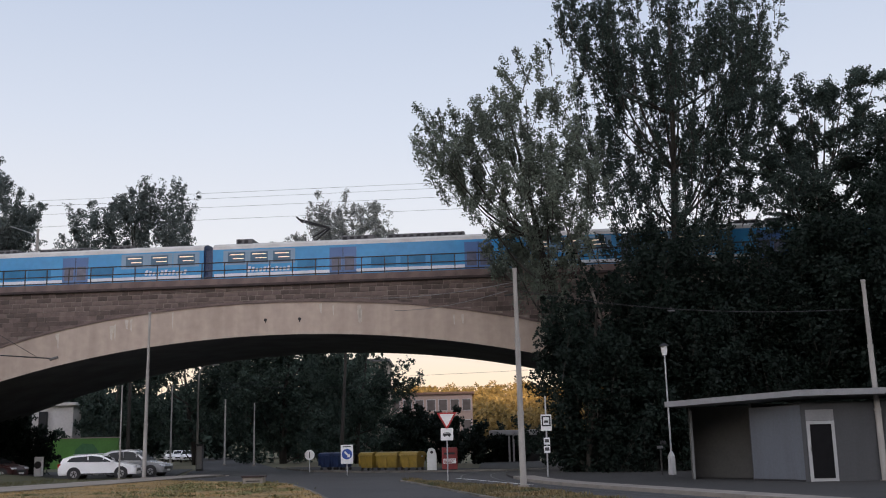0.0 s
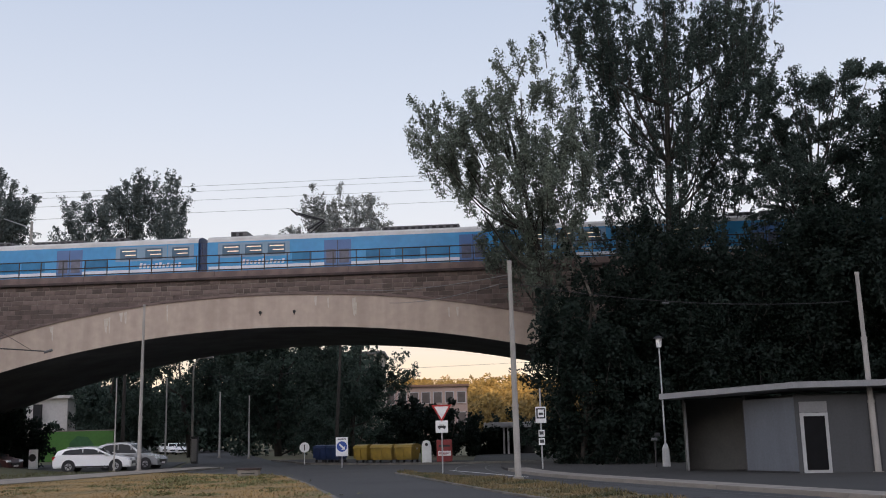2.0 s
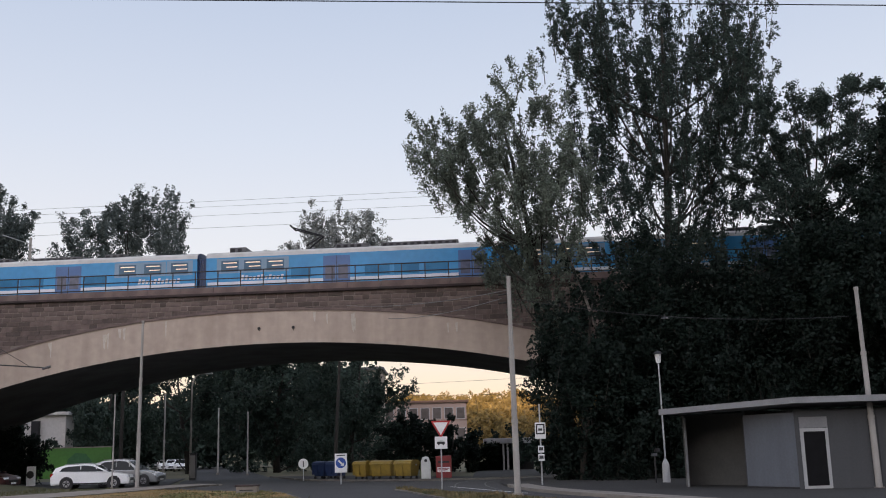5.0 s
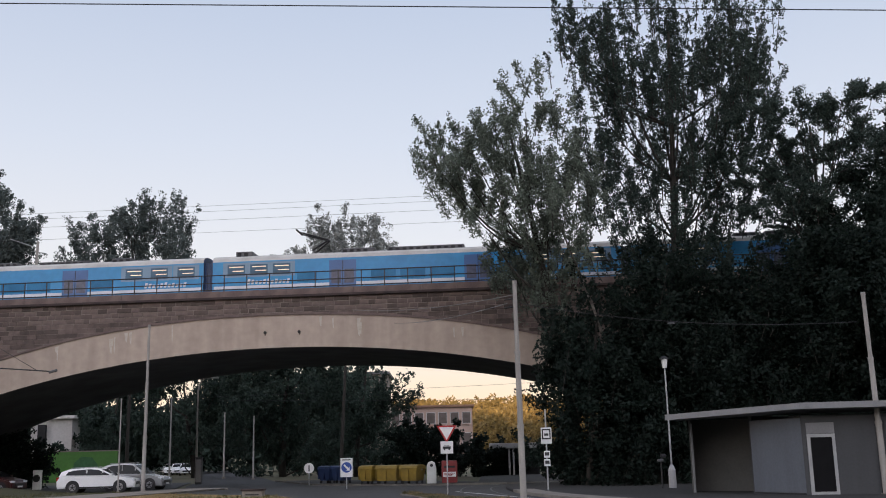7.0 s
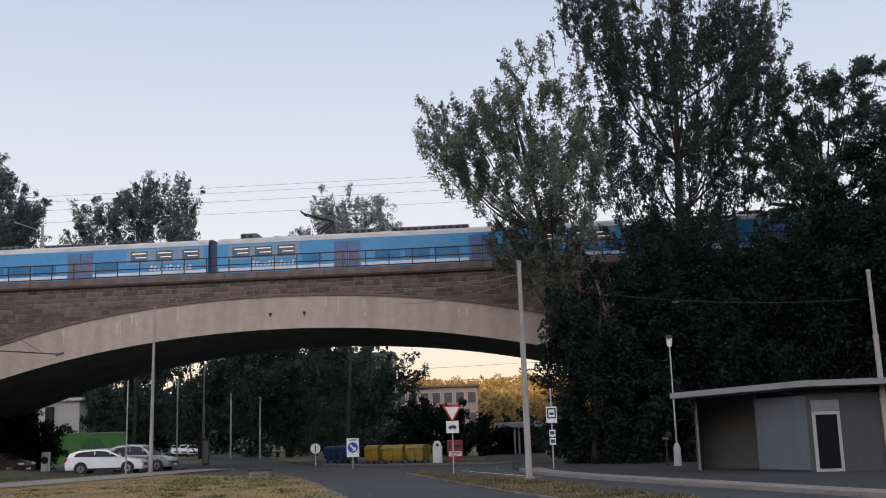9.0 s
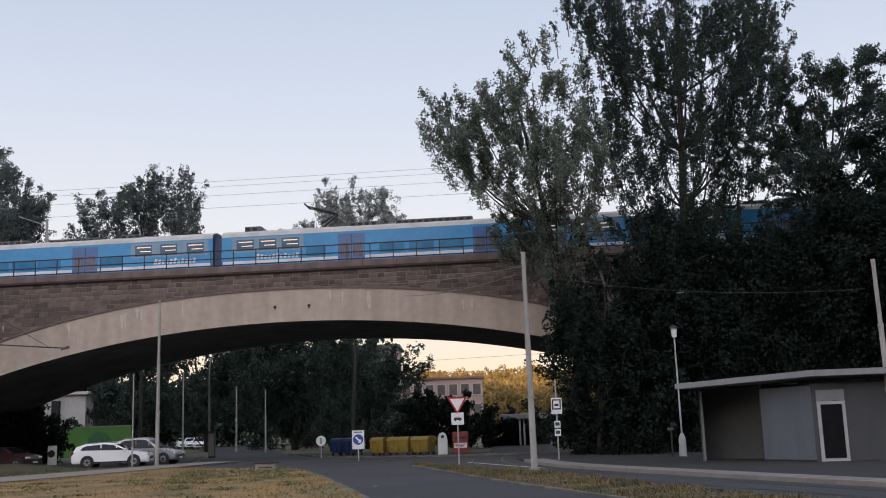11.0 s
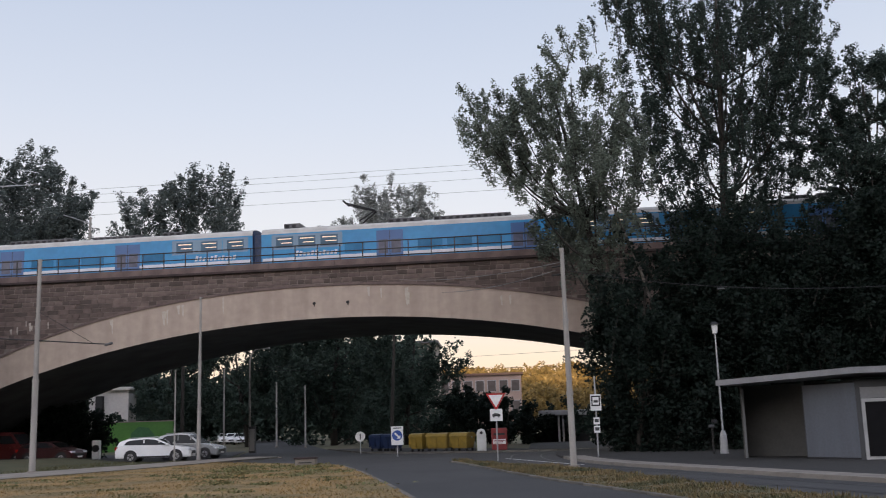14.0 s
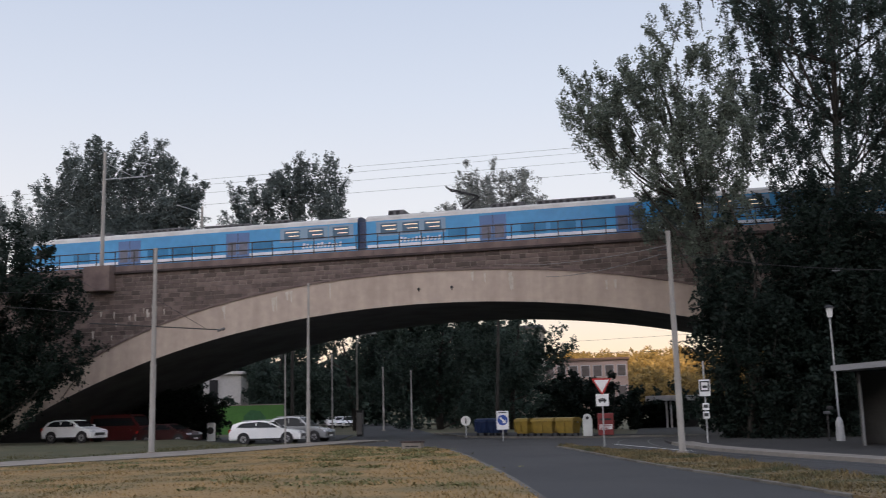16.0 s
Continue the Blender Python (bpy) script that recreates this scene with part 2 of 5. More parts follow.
# ---------- building blocks ----------
def part(name, bm, mat, parent=None, label="", smooth=False):
    me = bpy.data.meshes.new(name)
    bmesh.ops.recalc_face_normals(bm, faces=bm.faces)
    bm.to_mesh(me)
    bm.free()
    me.materials.append(mat)
    if smooth:
        me.polygons.foreach_set("use_smooth", [True] * len(me.polygons))
    ob = new(name, me)
    ob.parent = parent
    if label:
        ob["label"] = label
    return ob


def raw(name, verts, faces, mat, parent=None, label="", smooth=False):
    me = bpy.data.meshes.new(name)
    me.from_pydata(verts, [], faces)
    me.materials.append(mat)
    if smooth:
        me.polygons.foreach_set("use_smooth", [True] * len(me.polygons))
    ob = new(name, me)
    ob.parent = parent
    if label:
        ob["label"] = label
    return ob


def thing(name, m, label, category, group="", kind=""):
    ob = new(name)
    ob.empty_display_size = 0.2
    ob.matrix_basis = m
    return tagged(ob, label, category, group, kind)


def box(bm, x0, x1, y0, y1, z0, z1, bevel=0.0, m=None):
    r = bmesh.ops.create_cube(bm, size=1.0)
    mm = Matrix.Translation(((x0 + x1) / 2, (y0 + y1) / 2, (z0 + z1) / 2)) @ Matrix.Diagonal((x1 - x0, y1 - y0, z1 - z0, 1))
    bmesh.ops.transform(bm, matrix=(m or Matrix()) @ mm, verts=r["verts"])
    if bevel:
        es = list({e for v in r["verts"] for e in v.link_edges})
        bmesh.ops.bevel(bm, geom=es, offset=bevel, segments=2, affect="EDGES", profile=0.6)
    return bm


def B(x0, x1, y0, y1, z0, z1, bevel=0.0, m=None):
    return box(bmesh.new(), x0, x1, y0, y1, z0, z1, bevel, m)


def rod(bm, a, b, r0, r1=None, n=10):
    a, b = Vector(a), Vector(b)
    d = b - a
    q = d.to_track_quat("Z", "Y").to_matrix().to_4x4()
    bmesh.ops.create_cone(bm, cap_ends=True, segments=n, radius1=r0, radius2=r0 if r1 is None else r1, depth=d.length, matrix=Matrix.Translation((a + b) / 2) @ q)
    return bm


def R(a, b, r0, r1=None, n=10):
    return rod(bmesh.new(), a, b, r0, r1, n)


def tube(pts, radii, n=8):
    """One tapered tube along points, as vertices and faces."""
    vs, fs = [], []
    pts = [Vector(p) for p in pts]
    for i, p in enumerate(pts):
        d = (pts[min(i + 1, len(pts) - 1)] - pts[max(i - 1, 0)]).normalized()
        q = d.to_track_quat("Z", "Y")
        for k in range(n):
            a = 2 * math.pi * k / n
            vs.append(p + q @ Vector((math.cos(a), math.sin(a), 0)) * radii[i])
    for i in range(len(pts) - 1):
        for k in range(n):
            fs.append((i * n + k, i * n + (k + 1) % n, (i + 1) * n + (k + 1) % n, (i + 1) * n + k))
    fs.append(tuple(range(n))[::-1])
    fs.append(tuple(range((len(pts) - 1) * n, len(pts) * n)))
    return vs, fs


def prism(outline, y0, y1, bevel=0.0, bm=None):
    """An outline in x, z pushed from y0 to y1."""
    bm = bm or bmesh.new()
    a = [bm.verts.new((x, y0, z)) for x, z in outline]
    b = [bm.verts.new((x, y1, z)) for x, z in outline]
    fs = [bm.faces.new(a), bm.faces.new(b[::-1])]
    for i in range(len(a)):
        j = (i + 1) % len(a)
        fs.append(bm.faces.new((a[i], b[i], b[j], a[j])))
    if bevel:
        es = list({e for f in fs[:2] for e in f.edges})
        bmesh.ops.bevel(bm, geom=es, offset=bevel, segments=2, affect="EDGES")
    return bm


def curve(pts, n=6):
    """A smooth line through points (Catmull-Rom)."""
    pts = [Vector((*p, 0)) if len(p) == 2 else Vector(p) for p in pts]
    ext = [2 * pts[0] - pts[1], *pts, 2 * pts[-1] - pts[-2]]
    out = []
    for i in range(1, len(ext) - 2):
        p0, p1, p2, p3 = ext[i - 1:i + 3]
        for k in range(n):
            t = k / n
            out.append(0.5 * (2 * p1 + (p2 - p0) * t + (2 * p0 - 5 * p1 + 4 * p2 - p3) * t * t + (3 * p1 - p0 - 3 * p2 + p3) * t ** 3))
    return out + [pts[-1]]


def slab(name, pts, z0, z1, mat, label, category):
    """A flat sheet of ground with its edge going down to z0."""
    bm = bmesh.new()
    top = [bm.verts.new((p[0], p[1], z1)) for p in pts]
    bot = [bm.verts.new((p[0], p[1], z0)) for p in pts]
    f = bm.faces.new(top)
    for i in range(len(top)):
        j = (i + 1) % len(top)
        bm.faces.new((bot[i], bot[j], top[j], top[i]))
    bmesh.ops.triangulate(bm, faces=[f])
    return tagged(part(name, bm, mat), label, category, kind="structure")


def inside(poly, x, y):
    """Which of the points lie inside a polygon (arrays)."""
    ok = np.zeros(len(x), bool)
    n = len(poly)
    for i in range(n):
        (x1, y1), (x2, y2) = poly[i][:2], poly[(i + 1) % n][:2]
        hit = ((y1 > y) != (y2 > y)) & (x < (x2 - x1) * (y - y1) / ((y2 - y1) or 1e-9) + x1)
        ok ^= hit
    return ok


def quads(name, corners, mat, parent=None):
    """Many small quads from an array (n, 4, 3)."""
    n = len(corners)
    me = bpy.data.meshes.new(name)
    me.vertices.add(n * 4)
    me.vertices.foreach_set("co", corners.reshape(-1).astype(np.float32))
    me.loops.add(n * 4)
    me.loops.foreach_set("vertex_index", np.arange(n * 4, dtype=np.int32))
    me.polygons.add(n)
    me.polygons.foreach_set("loop_start", np.arange(n, dtype=np.int32) * 4)
    me.update(calc_edges=True)
    me.materials.append(mat)
    ob = new(name, me)
    ob.parent = parent
    return ob


# ---------- ground ----------
def terrain(x, y):
    """Flat in the valley, a hill far ahead and a taller one, unseen, added behind the viewer to block the sun."""
    ahead = 25 * np.clip((y - 190 + 0.25 * np.abs(x - 20)) / 330, 0, 1) ** 1.1 * np.exp(-((x - 60) / 260) ** 2)
    # unseen rise, sized to keep the low sun off the foreground
    behind = 72 * np.clip((-y - 95 - 0.12 * np.abs(x)) / 130, 0, 1) ** 0.8
    return ahead + behind - 0.06


gx = np.concatenate([np.linspace(-1500, -300, 20), np.linspace(-280, 280, 57), np.linspace(300, 1500, 20)])
gy = np.concatenate([np.linspace(-900, -300, 14), np.linspace(-280, 600, 89), np.linspace(640, 2200, 20)])
GX, GY = np.meshgrid(gx, gy)
GZ = terrain(GX, GY)
nx = len(gx)
ground = raw("ground", np.c_[GX.ravel(), GY.ravel(), GZ.ravel()].tolist(),
             [(j * nx + i, j * nx + i + 1, (j + 1) * nx + i + 1, (j + 1) * nx + i) for j in range(len(gy) - 1) for i in range(nx - 1)], M_EARTH, smooth=True)
tagged(ground, "dark earth and rough grass of a wide valley floor", "ground", kind="structure")

LAWN_EDGE = curve([(1.2, -6), (0.6, 6), (-0.3, 14), (-1.18, 19.5), (-2.3, 25.5), (-3.46, 31), (-5.0, 38), (-6.6, 44.0), (-7.8, 46.6), (-10.0, 48.6), (-12.8, 51.5)])
WALK_NEAR = curve([(-30, 19), (-21.7, 34.7), (-17.9, 41.5), (-15.4, 49.0), (-13.6, 56), (-12.4, 59.6)])
WALK_FAR = curve([(-33, 20.5), (-24.6, 38.5), (-20.5, 47.5), (-17.4, 55.5), (-15.4, 60.5), (-14.2, 61.6)])
PLAT_EDGE = curve([(20, -6), (13.3, 12.5), (9.4, 23.3), (6.5, 31.2), (4.2, 38), (3.3, 43), (3.0, 49), (3.6, 54), (6.0, 57)])
FAR_EDGE = [(40, 53), (14, 56), (6.0, 57.0), (0, 57.8), (-4.5, 60.2), (-8.2, 64.5), (-12.2, 76), (-17.2, 97), (-25, 132), (-34, 172)]
FAR_LEFT = [(-40, 170), (-31.5, 132), (-24, 100), (-19.5, 82), (-17.2, 69), (-15.8, 63.5), (-14.2, 61.6)]
road_outline = [*PLAT_EDGE[:-1], *FAR_EDGE[2:], *FAR_LEFT[:-1], *WALK_FAR[::-1][:1], *WALK_NEAR[::-1][:9], *LAWN_EDGE[::-1]]
slab("road", [tuple(p)[:2] for p in road_outline], -0.05, 0.0, M_ASPH, "worn grey asphalt road running under the bridge to a junction", "road")
lawn_poly = [*LAWN_EDGE, *WALK_NEAR[::-1][9:], Vector((-30, -6, 0))]
slab("dry_lawn", [tuple(p)[:2] for p in lawn_poly], -0.05, 0.05, M_DRY, "sun-dried yellow lawn with green weed patches beside the road", "lawn")
slab("footpath", [tuple(p)[:2] for p in [*WALK_NEAR, *WALK_FAR[::-1]]], -0.05, 0.075, M_PAVE, "pale concrete footpath between two strips of grass", "footpath")
slab("parking_verge", [(-33, 20.5), (-24.6, 38.5), (-20.5, 47.5), (-17.8, 54.5), (-16.6, 57.6), (-24, 58.2), (-60, 60), (-60, 20)], -0.05, 0.04, M_LAWN, "mown green grass strip in front of the parked cars", "lawn")
slab("parking_ground", [(-16.6, 57.7), (-16.2, 62), (-17.6, 69), (-20, 82), (-60, 84), (-60, 60.1), (-24, 58.3)], -0.05, -0.008, M_ASPH, "dark asphalt of the car park under the arch", "car park")
plat_far = [(8, 66), (10.5, 60), (13, 52), (30, 46), (45, 20), (45, -6)]
slab("platform", [tuple(p)[:2] for p in PLAT_EDGE[3:]] + plat_far[1:], -0.05, 0.10, M_PLAT, "asphalt tram platform with a pale edge strip, colour darkened for shade", "platform")
verge_poly = [tuple(p)[:2] for p in curve([(5.7, 10), (4.9, 16), (4.2, 19.4), (3.35, 22.9), (1.55, 29.6), (-0.1, 37.2), (-1.3, 43.0), (-1.85, 45.4), (-1.2, 45.6), (0.5, 41.2), (3.0, 35.6), (4.35, 28.6), (6.3, 21.6), (8.2, 14.2), (8.8, 10)], 4)]
slab("verge", verge_poly, -0.05, 0.05, M_VERGE, "narrow dry grass verge between the road and the tram track", "verge")
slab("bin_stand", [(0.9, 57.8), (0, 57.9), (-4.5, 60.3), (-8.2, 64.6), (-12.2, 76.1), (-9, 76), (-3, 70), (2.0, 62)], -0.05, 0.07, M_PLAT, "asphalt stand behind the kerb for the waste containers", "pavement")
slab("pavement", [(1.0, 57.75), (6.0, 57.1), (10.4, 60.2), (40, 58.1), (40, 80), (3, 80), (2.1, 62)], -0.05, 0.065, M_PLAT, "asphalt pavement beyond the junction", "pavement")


def kerb_row(pts, z, step=1.0, width=0.14, mat=M_KERBD, label="row of weathered granite kerb stones along the road"):
    """Kerb stones, each its own piece, along a line."""
    row = thing("kerb", Matrix(), label, "kerb", kind="structure")
    shared = part("kerb_stone", B(-step / 2 + 0.008, step / 2 - 0.008, -width / 2, width / 2, -0.1, z, 0.012), mat, row)
    first, left = True, 0.0
    for a, b in zip(pts, pts[1:]):
        a, b = Vector((a[0], a[1], 0)), Vector((b[0], b[1], 0))
        d = b - a
        while left < d.length:
            m = Matrix.Translation(a + d * (left / d.length)) @ Matrix.Rotation(math.atan2(d.y, d.x), 4, "Z")
            if first:
                shared.matrix_basis, first = m, False
            else:
                ob = new("kerb_stone", shared.data)
                ob.parent, ob.matrix_basis = row, m
            left += step
        left -= d.length
    return row


kerb_row([p for p in LAWN_EDGE if p.y > 12], 0.06)
kerb_row([p for p in WALK_NEAR if p.y > 26], 0.09, label="pale kerb stones edging the footpath")
kerb_row([p for p in verge_poly[8:44] if p[1] > 15], 0.055, label="low kerb stones round the grass verge")
kerb_row(FAR_EDGE[2:7], 0.11, label="kerb stones along the far side of the junction")
# pale platform edge: large slabs
edge = thing("platform_edge", Matrix(), "pale concrete slabs along the edge of the tram platform", "kerb", kind="structure")
pe = [p for p in PLAT_EDGE if 8 < p.y < 46.5]
edge_mesh, left = None, 0.0
for a, b in zip(pe, pe[1:]):
    d = b - a
    while left < d.length:
        m = Matrix.Translation(a + d * (left / d.length)) @ Matrix.Rotation(math.atan2(d.y, d.x), 4, "Z")
        if edge_mesh is None:
            ob = part("edge_slab", B(-0.495, 0.495, -0.9, 0.03, -0.05, 0.125, 0.012), M_KERB, edge)
            edge_mesh = ob.data
        else:
            ob = new("edge_slab", edge_mesh)
            ob.parent = edge
        ob.matrix_basis = m
        left += 1.0
    left -= d.length
# tram rails sunk in the lane beside the platform
for k, off in enumerate((0.75, 2.18)):
    pts = []
    for i in range(len(PLAT_EDGE) - 1):
        d = (PLAT_EDGE[i + 1] - PLAT_EDGE[i]).normalized()
        pts.append(PLAT_EDGE[i] + Vector((-d.y, d.x, 0)) * off)
    vs, fs = [], []
    for p, q in zip(pts, pts[1:] + [2 * pts[-1] - pts[-2]]):
        d = (q - p).normalized()
        nrm = Vector((-d.y, d.x, 0)) * 0.035
        vs += [p - nrm + Vector((0, 0, 0.006)), p + nrm + Vector((0, 0, 0.006))]
    fs = [(2 * i, 2 * i + 1, 2 * i + 3, 2 * i + 2) for i in range(len(pts) - 1)]
    tagged(raw("tram_rail", vs, fs, M_IRON), "worn steel tram rail sunk in the asphalt", "rail", "tram rails", "structure")
# painted line at the mouth of the tram lane
tagged(raw("road_marking", [(0.5, 47.6, 0.005), (0.65, 47.65, 0.005), (3.42, 38.6, 0.005), (3.28, 38.55, 0.005)], [(0, 1, 2, 3)], M_PAINT), "worn white edge line painted on the asphalt", "road marking", kind="structure")


def blades(name, poly, n, z, size, mat, label, near_y=(0, 60), seed=1):
    """Grass blades in small tufts over an area, thick where the noise says so."""
    rng = np.random.default_rng(seed)
    xs, ys = [p[0] for p in poly], [p[1] for p in poly]
    x = rng.uniform(min(xs), max(xs), n * 4)
    y = rng.uniform(max(min(ys), near_y[0]), min(max(ys), near_y[1]), n * 4)
    ok = inside([tuple(p)[:2] for p in poly], x, y)
    x, y = x[ok][:n], y[ok][:n]
    k = len(x)
    patch = 0.6 + 0.7 * np.sin(x * 1.3 + 2 * np.sin(y * 0.9)) * np.sin(y * 1.1 + np.sin(x * 0.7))
    ln = size * rng.uniform(0.5, 1.3, k) * np.clip(patch, 0.25, 1.4)
    a = rng.uniform(0, 2 * np.pi, k)
    lean = rng.uniform(0.1, 0.9, k) * ln
    w = 0.014 * rng.uniform(0.7, 1.6, k)
    dx, dy = np.cos(a), np.sin(a)
    base = np.c_[x, y, np.full(k, z)]
    side = np.c_[-dy * w, dx * w, np.zeros(k)]
    tip = base + np.c_[dx * lean, dy * lean, ln]
    c = np.stack([base - side, base + side, tip + side * 0.25, tip - side * 0.25], axis=1)
    return tagged(quads(name, c, mat), label, "grass", kind="stuff")


blades("dry_grass", lawn_poly, 48000, 0.05, 0.045, M_DRYB, "short dry yellow grass with green tufts", (14, 60), 3)
blades("verge_grass", verge_poly, 18000, 0.05, 0.10, M_VERGEB, "uneven dry grass on the verge", (14, 50), 4)
blades("lawn_grass", [(-33, 20.5), (-24.6, 38.5), (-20.5, 47.5), (-17.8, 54.5), (-16.6, 57.6), (-24, 58.2), (-45, 59), (-45, 30)], 22000, 0.04, 0.12, M_LAWNB, "short green grass beside the footpath", (30, 60), 5)

# grass rising towards the cars at the arch's foot
mx, my = np.linspace(-60, -21, 79), np.linspace(42, 61.5, 36)
mv = [(x, y, 0.01 + 0.33 * min(1, max(0, (y - 44) / 6.5)) * min(1, max(0, (-x - 22.5) / 3.5))) for y in my for x in mx]
tagged(raw("grass_mound", mv, [(j * 79 + i, j * 79 + i + 1, (j + 1) * 79 + i + 1, (j + 1) * 79 + i) for j in range(35) for i in range(78)], M_LAWN, smooth=True), "mown grass rising gently to the parked cars", "lawn", kind="structure")
# weeds in the dry lawn
wrng = np.random.default_rng(14)
wx, wy = wrng.uniform(-22, -2, 60), wrng.uniform(22, 46, 60)
wx, wy = np.r_[wx, wrng.uniform(-11.5, -5.5, 70)], np.r_[wy, wrng.uniform(35, 47.5, 70)]
keep = inside([tuple(p)[:2] for p in lawn_poly], wx, wy)
wc = []
for x, y in zip(wx[keep], wy[keep]):
    n, r = 60, wrng.uniform(0.10, 0.42)
    q = np.c_[x + wrng.normal(size=n) * r, y + wrng.normal(size=n) * r, np.full(n, 0.05)]
    up = np.c_[wrng.normal(size=n) * 0.05, wrng.normal(size=n) * 0.05, wrng.uniform(0.02, 0.075, n)]
    sd = np.c_[wrng.normal(size=n), wrng.normal(size=n), np.zeros(n)] * 0.022
    wc.append(np.stack([q - sd, q + sd, q + up + sd * 0.6, q + up - sd * 0.6], axis=1))
tagged(quads("weeds", np.concatenate(wc), M_WEED), "green weeds scattered in the dry lawn", "weeds", kind="stuff")

# ---------- railway bridge ----------
BR = pose(0, 57.5, 0, 0, 0, -5.57)      # along the face; y goes into the bridge
WIDE = 12.8
COPE, PTOP, RAIL = 11.02, 11.42, 11.25


def extrados(s):
    u = s + 9.2
    return 9.894 - 0.00434 * u - 0.006358 * u * u - 4.2e-6 * u ** 4


def intrados(s):
    u = s + 9.0
    return 7.98 - 0.00719 * u * u - 1.26e-6 * u ** 4


bridge = thing("railway_bridge", BR, "wide concrete arch railway bridge with brown stone spandrel walls", "bridge")
SS = [-40 + i * 0.5 for i in range(int(62 / 0.5) + 1)]
# arch ring: soffit, faces
vs, fs = [], []
for s in SS:
    zi, ze = max(intrados(s), -0.3), max(extrados(s), 0.2)
    vs += [(s, -0.06, zi), (s, -0.06, ze), (s, WIDE + 0.06, zi), (s, WIDE + 0.06, ze)]
for i in range(len(SS) - 1):
    a, b = 4 * i, 4 * i + 4
    fs += [(a, b, b + 1, a + 1), (a + 2, a + 3, b + 3, b + 2), (a + 1, b + 1, b + 3, a + 3)]
raw("arch_ring", vs, fs, M_CONC, bridge, "smooth beige concrete arch with pale lime streaks")
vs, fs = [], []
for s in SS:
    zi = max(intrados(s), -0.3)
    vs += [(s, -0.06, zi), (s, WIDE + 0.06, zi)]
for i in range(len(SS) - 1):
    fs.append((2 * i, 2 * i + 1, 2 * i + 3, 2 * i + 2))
raw("soffit", vs, fs, M_SOFFIT, bridge, "underside of the arch, its shade put into a dark concrete colour")
# spandrel core with the mortar that shows in the joints
LEFT_END, RIGHT_END = -75.0, 75.0
cols = [LEFT_END, -60, -50, -40.5] + SS + [22.5, 40, RIGHT_END]
vs, fs = [], []
for s in cols:
    z = max(extrados(s), 0) if -40 <= s <= 22 else -0.3
    vs += [(s, -0.012, z - 0.02), (s, -0.012, COPE), (s, WIDE - 0.03, z - 0.02), (s, WIDE - 0.03, COPE)]
for i in range(len(cols) - 1):
    a, b = 4 * i, 4 * i + 4
    fs += [(a, b, b + 1, a + 1), (a + 2, a + 3, b + 3, b + 2), (a + 1, b + 1, b + 3, a + 3)]
raw("spandrel_core", vs, fs, M_MORTAR, bridge, "grey-brown mortar bed of the masonry")
# string course that follows the arch
vs, fs = [], []
for s in SS[6:-2]:
    z = extrados(s)
    vs += [(s, -0.13, z - 0.02), (s, -0.13, z + 0.10), (s, 0.03, z - 0.02), (s, 0.03, z + 0.10)]
for i in range(len(vs) // 4 - 1):
    a, b = 4 * i, 4 * i + 4
    fs += [(a, b, b + 1, a + 1), (a + 1, b + 1, b + 3, a + 3), (a, a + 2, b + 2, b)]
raw("string_course", vs, fs, M_BAND, bridge, "thin reddish moulding round the arch")
# coping, parapet blocks
# coping colour also carries the shadow line below the parapet
part("coping", B(LEFT_END, RIGHT_END, -0.20, 0.35, COPE - 0.13, COPE + 0.02, 0.02), M_COPE, bridge, "dark weathered coping course, colour deepened for its shadow line")
part("far_coping", B(LEFT_END, RIGHT_END, WIDE - 0.35, WIDE + 0.2, COPE - 0.13, COPE + 0.3), M_COPE, bridge)
pb = part("parapet_block", B(-0.995, 0.995, -0.03, 0.42, COPE + 0.02, PTOP, 0.015), M_BAND, bridge)
pb.matrix_basis = Matrix.Translation((-48, 0, 0))
for i in range(1, 40):
    ob = new("parapet_block", pb.data)
    ob.parent, ob.matrix_basis = bridge, Matrix.Translation((-48 + 2.0 * i, random.uniform(-0.012, 0.012), random.uniform(-0.01, 0.006)))
# ballast between the parapets
part("ballast", B(LEFT_END, RIGHT_END, 0.6, WIDE - 0.6, COPE - 0.4, RAIL - 0.1), M_COPE, bridge, "brown track ballast")
for y0 in (2.9, 6.9):
    for off in (-0.72, 0.72):
        part("track_rail", B(LEFT_END, RIGHT_END, y0 + off - 0.035, y0 + off + 0.035, RAIL - 0.16, RAIL), M_STEEL, bridge)
# drain holes and streaks on the ring
for s in (-10.22, -8.2):
    part("drain_pipe", R((s, -0.12, 8.86), (s, 0.02, 8.88), 0.09, 0.09, 12), M_BLACK, bridge, "dark round drain outlet")
    part("drip_stain", prism([(s - 0.04, 8.80), (s + 0.04, 8.80), (s + 0.015, 8.68), (s - 0.015, 8.67)], -0.066, -0.058), M_COPE, bridge)
rng = random.Random(5)
for s, w, n in ((-19.6, 0.35, 3), (-18.3, 0.3, 2), (-22.9, 0.25, 2), (-4.4, 0.5, 3), (-6.6, 0.5, 2), (1.1, 0.3, 2), (-15.9, 0.25, 1)):
    for k in range(n):
        x, top = s + rng.uniform(-w, w), rng.uniform(0.15, 0.5)
        ln, ww = rng.uniform(0.35, 1.0), rng.uniform(0.05, 0.13)
        z = extrados(x) - top
        part("lime_stain", prism([(x - ww, z), (x + ww * 0.8, z + 0.05), (x + ww * 0.5, z - ln), (x - ww * 0.3, z - ln * 0.85)], -0.0655, -0.058), M_STREAK, bridge)
